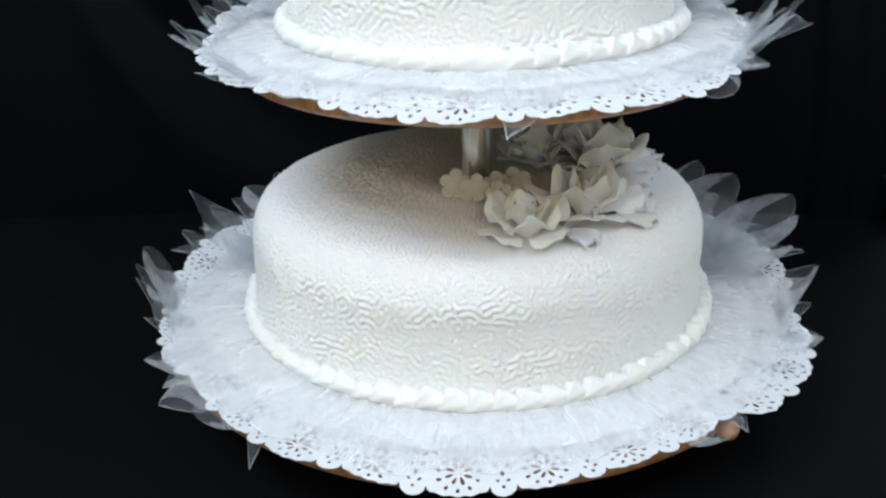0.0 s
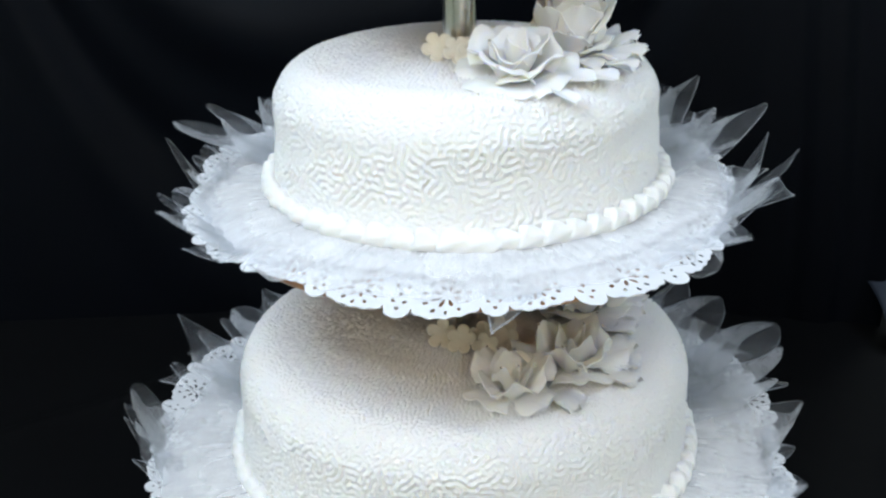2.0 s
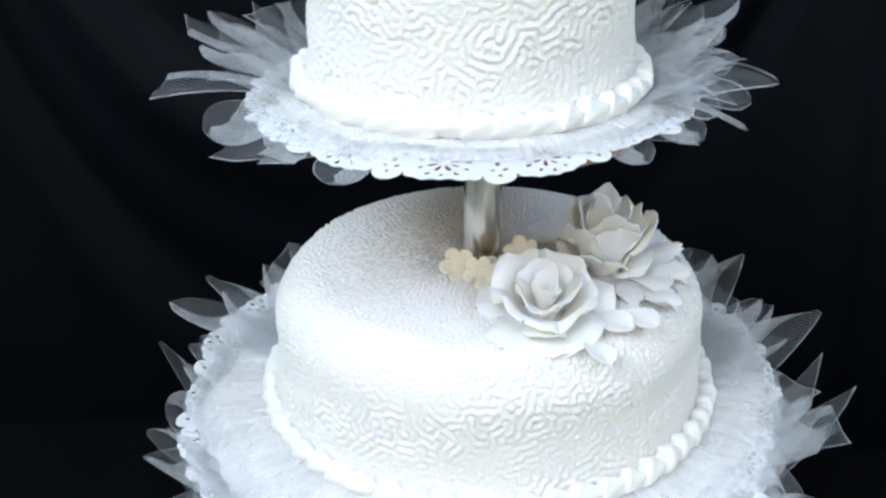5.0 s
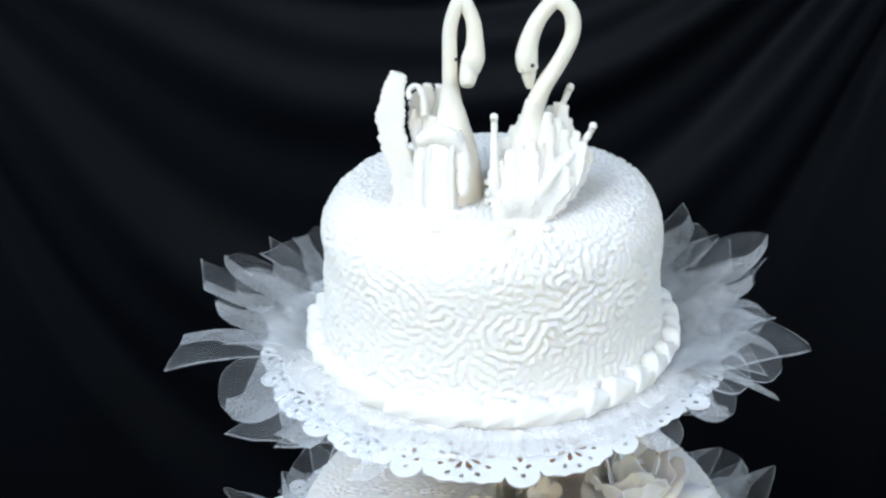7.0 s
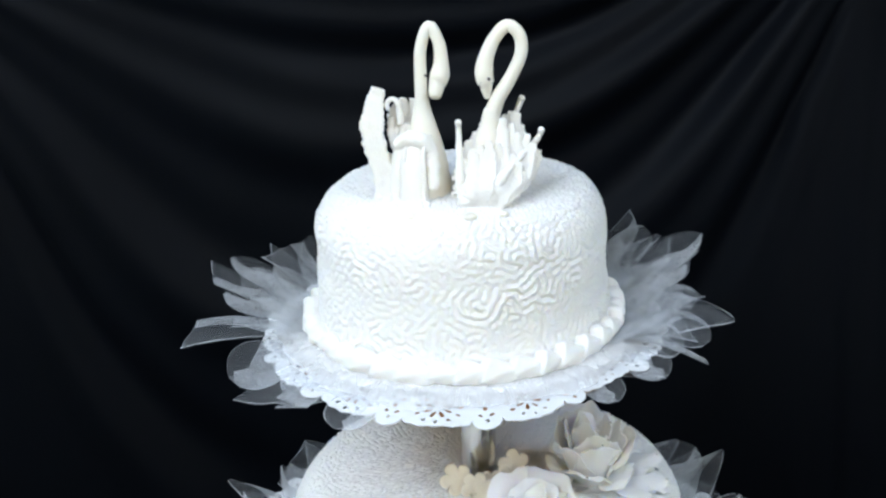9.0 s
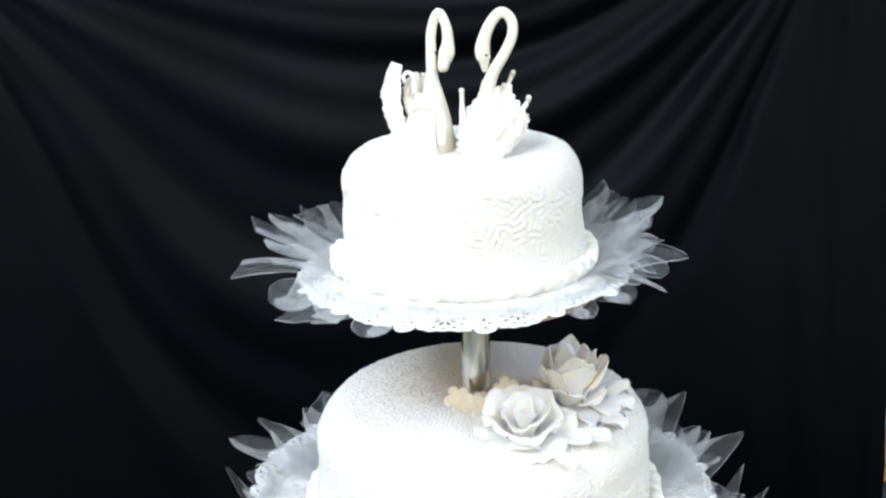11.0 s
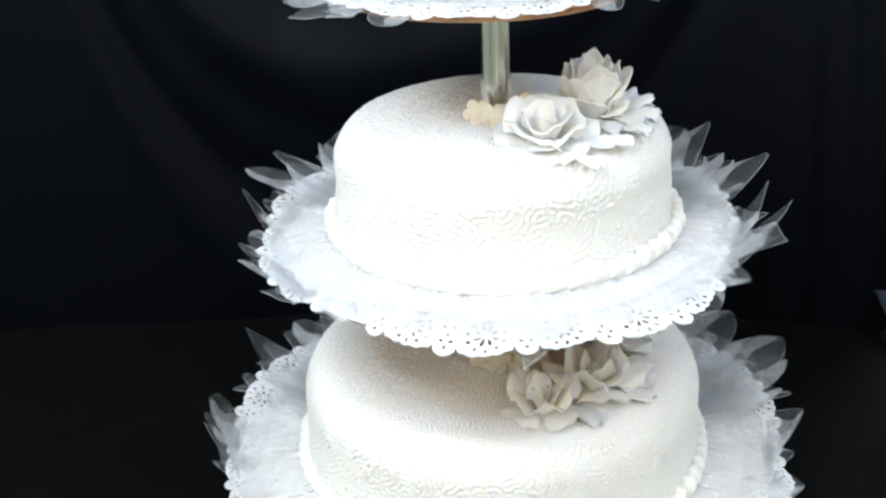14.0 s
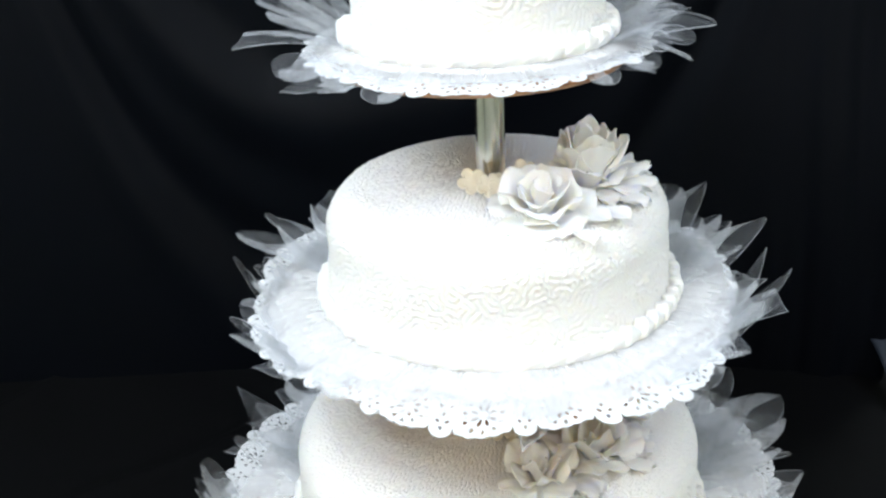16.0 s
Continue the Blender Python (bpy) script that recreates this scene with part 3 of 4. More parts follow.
TOP_RIGHT = [
    (35, .172, .036, "slant", .016), (27, .168, .028, "spike", .016), (23, .2, .028, "leaf", .022), (14, .176, .018, "loop", .018), (6, .182, .024, "slant", .02),
    (357, .172, .01, "loop", .02), (352, .197, .004, "spike", .036), (347, .182, -.008, "loop", .026), (342, .183, -.022, "spike", .008), (335, .162, -.022, "loop", .018),
    (329, .157, -.03, "slant", .018), (318, .15, -.026, "loop", .014), (135, .165, .025, "slant", .018), (115, .17, .025, "loop", .018), (95, .17, .025, "slant", .018),
    (75, .17, .025, "loop", .018), (52, .165, .03, "spike", .018),
]
TIPS = [LOW_LEFT + LOW_RIGHT, MIDDLE_LEFT + MIDDLE_RIGHT, TOP_LEFT + TOP_RIGHT]


def tulle_piece(t, ang, reach, dz, kind, half, rng, parent, above=False):
    """A folded piece of net that fans out of the gather: a sheet with a doubled part along one side, and thin hems."""
    nu, nv = 16, 11
    half *= 1.1 if t["doily"] < 0.2 else 1.45 if above else 1.3
    r0 = t["rr"] - 0.008 if above else t["board"] - 0.045
    length = reach - r0
    foot = -0.008 if above else -0.0174
    flip = rng.choice((-1, 1))
    bow, lean = rng.uniform(-0.4, 0.4), rng.uniform(0.35, 0.9) * flip
    flutes, phase = rng.uniform(1.5, 3.0), rng.uniform(0, 6.28)
    twist = rng.uniform(0.06, 0.20) * math.cos(radians(ang))
    c, n = math.cos(radians(ang)), math.sin(radians(ang))

    edge_r = min(t["doily"] - 0.016, reach - 0.030)
    inside = 0.0 if above else (edge_r - r0) / length

    def width(u):
        if not above:
            u = 0.30 * u / inside if u < inside else 0.30 + 0.70 * (u - inside) / (1 - inside)
        if kind == "spike":
            return half * min(0.75 + 0.25 * u / 0.4, 1.0, ((1 - u) / 0.58) ** 0.85 + 0.02)
        if kind == "leaf":
            return half * (0.55 + 0.45 * math.sin(math.pi * min(1.0, u / 1.2))) * math.sqrt(max(0.0008, 1 - (max(0.0, u - 0.45) / 0.55) ** 2.4))
        if kind == "loop":
            return half * (0.6 + 0.4 * min(1.0, u / 0.6)) * math.sqrt(max(0.01, 1 - (max(0.0, u - 0.62) / 0.38) ** 2.2))
        return half * (0.7 + 0.3 * min(1.0, u / 0.6))

    def place(u, v, up):
        w = width(u)
        side = w * v + half * (0.5 * bow * math.sin(math.pi * u) + (lean * 0.35 * u * u if kind == "spike" else 0))
        rad = r0 + length * u
        if kind in ("slant", "ribbon"):
            rad -= u ** 3 * w * (abs(lean) - lean * v) * (1.1 if kind == "slant" else 0.45)
        rise = u if above else max(0.0, min(1.0, (rad - edge_r) / (reach - edge_r)))
        z = foot + (dz - foot) * (rise ** 1.4 if above and dz > 0 else rise ** 1.15) + up * min(1.0, 0.2 + rise)
        z += 0.07 * w * math.sin(flutes * v * 2 + phase) * math.sin(math.pi * (0.1 + 0.7 * u)) + twist * side * u * u
        z += 0.006 * math.sin(math.pi * u) * (1 if above else 0.3)
        lay = foot + 0.2 * up if rad < t["board"] else -0.05
        if not above and rise <= 0:
            z = foot + 0.2 * up
        return (rad * c - side * n, rad * n + side * c, max(z, lay))

    steps = [i / (nu - 1) for i in range(nu)]
    if not above:
        steps = [inside * i / 4 for i in range(4)] + [inside + (1 - inside) * i / (nu - 5) for i in range(nu - 4)]
    verts = [place(u, 2 * j / (nv - 1) - 1, 0.0) for u in steps for j in range(nv)]
    faces = grid_faces(nu, nv)
    single = len(faces)
    # the part that is folded over
    split, grow = rng.uniform(-0.7, -0.1), rng.uniform(2.2, 3.4)
    first = len(verts)
    for u in steps:
        far = u if above else max(0.0, (u - inside) / (1 - inside))
        edge = max(-0.96, min(0.98, split + grow * max(0.0, 0.75 - far)))
        for j in range(6):
            verts.append(place(u * (1 - 0.04 * j / 5), flip * (-1 + (edge + 1) * j / 5), 0.0012 + 0.0025 * j / 5))
    faces += grid_faces(nu, 6, first)
    # hems along both sides and across the end
    for v0 in (-1, 1):
        first = len(verts)
        for u in steps:
            inner = math.copysign(max(0.0, 1 - 0.0011 / max(0.0005, width(u))), v0)
            verts += [place(u, v0, 0.0004), place(u, inner, 0.0008)]
        faces += grid_faces(nu, 2, first)
    if kind in ("slant", "ribbon"):
        first = len(verts)
        for j in range(nv):
            v = 2 * j / (nv - 1) - 1
            verts += [place(1.0, v, 0.0004), place(1 - 0.0012 / length, v, 0.0008)]
        faces += grid_faces(nv, 2, first)
    ob = mesh_from("tulle_sheet", verts, faces, [TULLE, FOLDED], parent)
    for p in ob.data.polygons[single:]:
        p.material_index = 1


def gathered_band(t, parent, seed, share, lift, mat):
    """A gathered layer of the ruffle that lies on the doily all the way round, finely pleated, with an uneven outer rim."""
    n, m = 900, 12
    r0, r1 = t["rr"] - 0.014, t["doily"] - t["net"]
    verts = []
    for i in range(m):
        u = i / (m - 1)
        for j in range(n):
            a = 2 * math.pi * j / n
            c, s = math.cos(a), math.sin(a)
            nz = noise.noise((c * 3, s * 3, seed)) + 0.4 * noise.noise((c * 9, s * 9, seed))
            slow = noise.noise((c * 6, s * 6, seed + 4))
            end = r0 + (r1 - r0) * max(0.25, share + 0.20 * nz + 0.02 * math.sin(a * 60 + 9 * slow))
            pleat = math.sin(a * 70 + 14 * slow + 0.5 * u) * 0.6 + math.sin(a * 151 + 20 * nz) * 0.3
            r = r0 + (end - r0) * u
            z = -0.0118 + lift + 0.0006 * (1 + pleat) * (1 - 0.55 * u) + 0.0060 * max(0.0, 1 - 3 * u) ** 2 + 0.0035 * math.sin(math.pi * u) * (1 - 0.5 * u) * (1 + 0.8 * slow)
            z -= max(0, r - t["board"]) * (0.1 - 0.35 * t["sag"] * s)
            verts.append((r * c, r * s, z))
    return mesh_from("gathered_band", verts, grid_faces(m, n, 0, True), mat, parent)


for k, t in enumerate(TIERS):
    rng = random.Random(70 + k)
    thing = empty("tulle_ruffle", (*t["c"], t["z"]), "ruffle of folded sheer white tulle around the cake", "ruffle", "tulle ruffles")
    for layer, (share, lift) in enumerate(((1.24, 0.0), (1.04, 0.0006), (0.86, 0.0014))):
        gathered_band(t, thing, 2.0 + k + 7.3 * layer, share * (1.0, 0.90, 0.72)[k], lift, (VEIL, VEIL, GATHER)[layer])
    for a, r, z, kind, half in TIPS[k]:
        tulle_piece(t, a, r, z, kind, half, rng, thing, not 200 < a < 340 if k == 2 else math.sin(radians(a)) > 0.08)
    if k == 2:
        for a, r, z, kind in ((30, .164, .030, "loop"), (19, .176, .024, "slant"), (10, .170, .020, "loop"), (2, .176, .014, "slant"), (355, .168, .006, "loop"), (349, .174, -.002, "slant"), (340, .166, -.010, "loop"), (168, .168, .026, "slant"), (178, .170, .022, "loop")):
            tulle_piece(t, a, r, z, kind, 0.019, rng, thing, True)
    # shorter folds between the long ones, along both flanks
    for side in (0, 180) if k < 2 else ():
        for i in range(11):
            a = (side - 48 + 9.6 * (i + rng.uniform(-0.35, 0.35))) % 360
            back = math.sin(radians(a))
            tulle_piece(t, a, t["doily"] * rng.uniform(1.0, 1.055), 0.006 + 0.030 * back + rng.uniform(-0.006, 0.006), rng.choice(("slant", "spike", "loop", "spike")), rng.uniform(0.016, 0.024), rng, thing, back > 0.08)


# ---- sugar flowers ----
def thick_sheet(pts, nu, nv, th):
    """Front and back of a bent sheet with a rim, from a nu x nv grid of points."""
    g = np.array(pts).reshape(nu, nv, 3)
    du, dv = np.gradient(g, axis=0), np.gradient(g, axis=1)
    nrm = np.cross(du, dv)
    nrm /= np.linalg.norm(nrm, axis=2, keepdims=True) + 1e-9
    verts = np.concatenate([(g + nrm * th / 2).reshape(-1, 3), (g - nrm * th / 2).reshape(-1, 3)])
    top = grid_faces(nu, nv)
    low = [tuple(i + nu * nv for i in f[::-1]) for f in top]
    rim = [i * nv for i in range(nu)] + [(nu - 1) * nv + j for j in range(1, nv)] + [i * nv + nv - 1 for i in range(nu - 2, -1, -1)] + [j for j in range(nv - 2, 0, -1)]
    k = nu * nv
    side = [(rim[i], rim[i - 1], rim[i - 1] + k, rim[i] + k) for i in range(len(rim))]
    return verts.tolist(), top + low + side


def sheet_mesh(name, pts, nu, nv, th, mat):
    """A closed thin sheet whose faces all look outwards, crisp at the rim."""
    verts, faces = thick_sheet(pts, nu, nv, th)
    bm = bmesh.new()
    vs = [bm.verts.new(v) for v in verts]
    for n, f in enumerate(faces):
        face = bm.faces.new([vs[i] for i in f])
        face.smooth = True
    bmesh.ops.recalc_face_normals(bm, faces=bm.faces)
    first = 2 * (nu - 1) * (nv - 1)
    bm.faces.ensure_lookup_table()
    for f in bm.faces[first:]:
        for e in f.edges:
            if any(g.index < first for g in e.link_faces):
                e.smooth = False
    me = bpy.data.meshes.new(name)
    bm.to_mesh(me)
    bm.free()
    me.materials.append(mat)
    return me


def petal_mesh(name, width, length, cup, curl, point, mat, th=0.0009, ruffle=0.0, seed=0):
    """A petal that grows along +x from the origin, cupped upwards, its lip curling back."""
    nu, nv = 8, 9
    pts = []
    for i in range(nu):
        u = math.sin(math.pi / 2 * i / (nu - 1))
        w = width * 0.5 * ((0.35 + 0.65 * math.sin(u / 0.6 * math.pi / 2)) if u < 0.6 else math.sqrt(max(0.012, 1 - ((u - 0.6) / 0.4) ** 2)))
        for j in range(nv):
            v = 2 * j / (nv - 1) - 1
            x = length * u + point * length * 0.35 * u ** 4 * (1 - abs(v)) ** 1.4
            z = cup * width * v * v * (0.4 + 0.6 * math.sin(math.pi * min(u, 0.8) * 0.6)) - cup * length * 0.8 * u * (1 - u) - curl * length * 3 * max(0.0, u - 0.6) ** 2
            z += ruffle * length * math.sin(v * 4 + seed) * u * u
            pts.append((x, w * v * (1 - 0.2 * cup * abs(v)), z))
    return sheet_mesh(name, pts, nu, nv, th, mat)


def cup_petal(span, r0, r1, high, roll, point, seed, nu=9, nv=15, th=0.0008):
    """A petal that wraps part of the way round the flower's axis and opens upwards, its lip rolled outwards."""
    pts = []
    for i in range(nu):
        u = i / (nu - 1)
        for j in range(nv):
            v = 2 * j / (nv - 1) - 1
            lip = (1 - 0.50 * abs(v) ** 2.6) * (1 - point) + point * (1 - 0.66 * abs(v) ** 1.15)
            lip += 0.05 * math.sin(3.1 * v + seed) + 0.035 * math.sin(7 * v + 2 * seed)
            s = u * lip
            wing = max(0.0, u - 0.55) / 0.45
            r = r0 + (r1 - r0) * math.sin(min(1.0, s) * math.pi / 2) + roll * wing ** 2 * (1 - point * 0.5 + point * abs(v))
            z = high * s ** 0.85 - roll * 0.7 * wing ** 2.2 + 0.0012 * math.sin(5 * v + 2.3 * seed) * u * u
            a = radians(span / 2) * v * (0.40 + 0.60 * math.sin(min(1.0, u * 1.5) * math.pi / 2))
            r += (0.0020 * math.sin(3.5 * v + seed * 1.7) + 0.0011 * math.sin(8 * v + seed)) * u * u
            crumple = u * u * noise.noise((v * 2.6 + 5 * seed, u * 2.4, seed))
            r, z = r + 0.0030 * crumple, z + 0.0040 * u * u * noise.noise((v * 3.4 + 3 * seed, 7.0, u * 2))
            pts.append((r * math.cos(a), r * math.sin(a), z))
    return sheet_mesh("petal", pts, nu, nv, th, PETAL)


def frill_mesh(width, length, seed):
    """A leaf of paste with fine ridges and a fringed, ruffled rim."""
    nu, nv = 10, 25
    rng = random.Random(seed)
    fringe = [rng.uniform(0.82, 1.0) for _ in range(nv)]
    pts = []
    for i in range(nu):
        u = i / (nu - 1)
        w = width / 2 * (0.30 + 0.70 * math.sin(min(1.0, u / 0.65) * math.pi / 2)) * (1 - 0.35 * max(0.0, u - 0.65) / 0.35)
        for j in range(nv):
            v = 2 * j / (nv - 1) - 1
            x = length * u * (1 - 0.22 * v * v * u) * (1 - (1 - fringe[j]) * u * u)
            z = 0.0011 * (-1) ** j * (0.3 + u) + 0.005 * math.sin(v * 5 + seed) * u * u + 0.10 * length * math.sin(u * 2.4) - 0.05 * length * u * u
            pts.append((x, w * v, z))
    return sheet_mesh("leaf", pts, nu, nv, 0.0009, PETAL)


LEAF = petal_mesh("leaf", 0.036, 0.044, 0.10, 0.25, 0.12, PETAL, ruffle=0.05, seed=4)
FRILL = [frill_mesh(0.034, 0.042, 1), frill_mesh(0.030, 0.038, 2), frill_mesh(0.040, 0.040, 3)]
bmp = bmesh.new()
bmesh.ops.create_icosphere(bmp, subdivisions=2, radius=0.0011)
PEARL = bpy.data.meshes.new("sugar_pearl")
bmp.to_mesh(PEARL)
bmp.free()
PEARL.shade_smooth()
PEARL.materials.append(CHROME)


def set_part(name, me, parent, m):
    ob = new(name, me)
    ob.parent = parent
    ob.matrix_basis = m
    return ob


def rings(rows, point):
    """Meshes for each ring of petals: (petals, span, foot radius, lip radius, height, roll, tilt)."""
    return [(row[0], row[6], [cup_petal(*row[1:6], point, 3 * i + q) for q in range(2)]) for i, row in enumerate(rows)]


BUD = rings(((2, 200, 0.002, 0.0085, 0.027, 0.0015, 0), (3, 155, 0.006, 0.0170, 0.031, 0.0035, 0), (4, 130, 0.010, 0.0245, 0.028, 0.0065, 0), (5, 92, 0.012, 0.033, 0.012, 0.008, 3)), 0.06)
TALL = rings(((2, 180, 0.002, 0.007, 0.048, 0.0015, 0), (3, 140, 0.005, 0.013, 0.054, 0.003, 0), (4, 115, 0.009, 0.019, 0.054, 0.004, 0), (5, 100, 0.013, 0.025, 0.045, 0.004, 0),
              (5, 90, 0.014, 0.030, 0.026, 0.005, 2)), 0.14)
SPIKY = rings(((2, 150, 0.002, 0.006, 0.028, 0.001, 0), (3, 110, 0.005, 0.014, 0.033, 0.003, 0), (4, 90, 0.008, 0.024, 0.032, 0.004, 2), (4, 80, 0.010, 0.035, 0.020, 0.004, 4)), 0.72)


PEAKED = rings(((2, 170, 0.002, 0.007, 0.040, 0.0015, 0), (3, 130, 0.005, 0.014, 0.046, 0.004, 0), (4, 105, 0.009, 0.023, 0.046, 0.006, 0), (5, 92, 0.013, 0.033, 0.036, 0.006, 2),
                (5, 80, 0.014, 0.042, 0.018, 0.005, 4)), 0.55)


def rose(where, size, ringed, label, seed, lean=(0, 0), frills=()):
    rng = random.Random(seed)
    thing = empty("sugar_rose", where, label, "sugar flower", "sugar roses")
    thing.rotation_euler = (radians(lean[0]), radians(lean[1]), 0)
    for li, (num, tilt, meshes) in enumerate(ringed):
        for i in range(num):
            a = 360 * i / num + 41 * li + 50 * seed + rng.uniform(-9, 9)
            k = size * rng.uniform(0.94, 1.07)
            m = pose(0, 0, 0.0005 * li, 0, 0, a) @ pose(0, 0, 0, rng.uniform(-4, 4), tilt + rng.uniform(-5, 5), 0) @ Matrix.Diagonal((k, k, k * rng.uniform(0.92, 1.08), 1))
            me = meshes[i % 2]
            set_part("petal", me, thing, m)
            if rng.random() < 0.4:
                set_part("sugar_pearl", PEARL, thing, Matrix.Translation(m @ (me.vertices[8 * 15 + rng.randrange(4, 11)].co)))
    for a, d, up, sc in frills:
        set_part("leaf", FRILL[int(a) % 3], thing, pose(0, 0, 0.004, 0, 0, a) @ pose(d, 0, 0, rng.uniform(-12, 12), -up, 0) @ Matrix.Diagonal((sc, sc, sc, 1)))
    return thing


def top_z(k, x, y):
    """Height of the icing of a cake at a place on its top."""
    t = TIERS[k]
    r = math.hypot(x - t["c"][0], y - t["c"][1])
    inner = t["rw"] - t["edge"]
    if r <= inner:
        return t["z"] + t["h"] + 0.005 * (1 - (r / inner) ** 2)
    return t["z"] + t["h"] - t["edge"] + math.sqrt(max(0, t["edge"] ** 2 - (r - inner) ** 2))


def on(k, x, y, dz=0.0):
    return (x, y, top_z(k, x, y) + dz)


# middle cake
rose(on(1, 0.047, -0.090, -0.002), 1.12, BUD, "white sugar rose with round wrapped petals on the cake", 1, lean=(15, 0))
rose(on(1, 0.088, -0.026), 0.98, TALL, "upright cream sugar rose with tall cupped petals on the cake", 2, lean=(4, 4),
     frills=((-38, 0.022, 6, 1.0), (-15, 0.026, 10, 0.9), (12, 0.022, 16, 0.9), (-62, 0.024, 2, 0.9), (40, 0.022, 14, 0.9)))
# lowest cake
rose(on(0, 0.046, -0.124), 1.0, SPIKY, "white sugar rose with pointed petals on the cake", 4, lean=(8, 0))
rose(on(0, 0.094, -0.084), 1.2, SPIKY, "white sugar rose with pointed petals on the cake", 5, lean=(4, 4), frills=((-20, 0.026, 4, 0.9), (10, 0.026, 4, 0.9)))
rose(on(0, 0.110, 0.026), 1.0, PEAKED, "tall cream sugar rose with pointed petals on the cake", 6, frills=((-30, 0.024, 6, 0.9), (2, 0.026, 8, 0.85), (-62, 0.026, 4, 0.9)))
rose(on(0, 0.058, 0.042), 0.86, PEAKED, "cream sugar rose beside the pole", 7)


# loose sugar petals
def loose_leaf(k, x, y, turn, up, sc, roll=0, me=None):
    ob = new("sugar_leaf", me or LEAF)
    ob.matrix_basis = pose(*on(k, x, y, 0.004), 0, 0, turn) @ pose(0, 0, 0, roll, -up, 0) @ Matrix.Diagonal((sc, sc, sc, 1))
    return tagged(ob, "white frilled sugar leaf lying on the cake" if me else "white curled sugar petal lying on the cake", "sugar leaf", "sugar leaves")


for k, x, y, turn, up, sc, roll in ((1, 0.078, -0.100, -18, 0, 0.62, 10), (1, 0.100, -0.090, -35, 0, 0.55, 10), (1, 0.074, -0.122, -52, -10, 0.55, -8)):
    loose_leaf(k, x, y, turn, up, sc, roll)
for n, (k, x, y, turn, up, sc) in enumerate(((1, 0.112, -0.066, -30, 2, 0.75), (0, 0.118, -0.052, -10, 4, 0.9), (0, 0.116, -0.076, -35, 0, 0.85), (0, 0.082, -0.124, -62, -4, 0.8), (0, 0.122, -0.020, 0, 4, 0.9))):
    loose_leaf(k, x, y, turn, up, sc, 0, FRILL[n % 3])


def blossom_mesh():
    """A small blossom cut from paste: five round petals round a hollow."""
    bm = bmesh.new()
    n = 60
    rings_up = []
    for q, z in ((0.15, 0.0006), (0.40, 0.0012), (0.72, 0.0030), (0.92, 0.0046), (1.0, 0.0046)):
        row = []
        for i in range(n):
            a = 2 * math.pi * i / n
            lobe = 0.60 + 0.40 * abs(math.cos(2.5 * a)) ** 0.55
            r = 0.0105 * q * (1 - q + q * lobe)
            row.append(bm.verts.new((r * math.cos(a), r * math.sin(a), z - 0.0012 * q * (1 - lobe) * 3)))
        rings_up.append(row)
    under = [bm.verts.new((v.co.x * 0.97, v.co.y * 0.97, v.co.z - 0.0016)) for v in rings_up[-1]]
    foot = [bm.verts.new((v.co.x * 2, v.co.y * 2, -0.001)) for v in rings_up[0]]
    rows = rings_up + [under, foot]
    for a, b in zip(rows, rows[1:]):
        for i in range(n):
            bm.faces.new((a[i], a[(i + 1) % n], b[(i + 1) % n], b[i]))
    bm.faces.new(rings_up[0])
    bmesh.ops.recalc_face_normals(bm, faces=bm.faces)
    me = bpy.data.meshes.new("blossom")
    bm.to_mesh(me)
    bm.free()
    me.shade_smooth()
    me.materials.append(BLOSSOM)
    return me


BLOSSOM_MESH = blossom_mesh()
rng = random.Random(5)
for k, spots in ((1, ((-0.013, -0.046), (0.002, -0.055), (0.015, -0.050), (0.028, -0.044), (0.031, -0.026), (0.012, -0.064))),
                 (0, ((-0.014, -0.046), (0.003, -0.058), (0.020, -0.050), (0.036, -0.040), (0.024, -0.066), (0.040, -0.058)))):
    for x, y in spots:
        ob = new("sugar_blossom", BLOSSOM_MESH)
        ob.matrix_basis = pose(*on(k, x, y, 0.007), rng.uniform(35, 62), rng.uniform(-20, 20), 0) @ pose(0, 0, 0, 0, 0, rng.uniform(0, 72)) @ Matrix.Scale(rng.uniform(1.0, 1.25) if k else rng.uniform(1.1, 1.35), 4)
        tagged(ob, "small beige five-petalled sugar blossom by the pole", "sugar blossom", "sugar blossoms")


# flat icing drops in front of the swans
def icing_drop(x, y, r):
    thing = part("icing_drop", lathe([(r * 0.9, -0.001), (r, 0.0006), (r * 0.8, 0.0018), (r * 0.3, 0.0024)], 20), BEAK, None)
    thing.location = on(2, x, y, -0.0002)
    return tagged(thing, "small flat cream icing drop on the cake", "icing drop", "icing drops")


for x, y, r in ((0.008, -0.094, 0.0050), (-0.030, -0.092, 0.0035), (0.030, -0.088, 0.0032)):
    icing_drop(x, y, r)


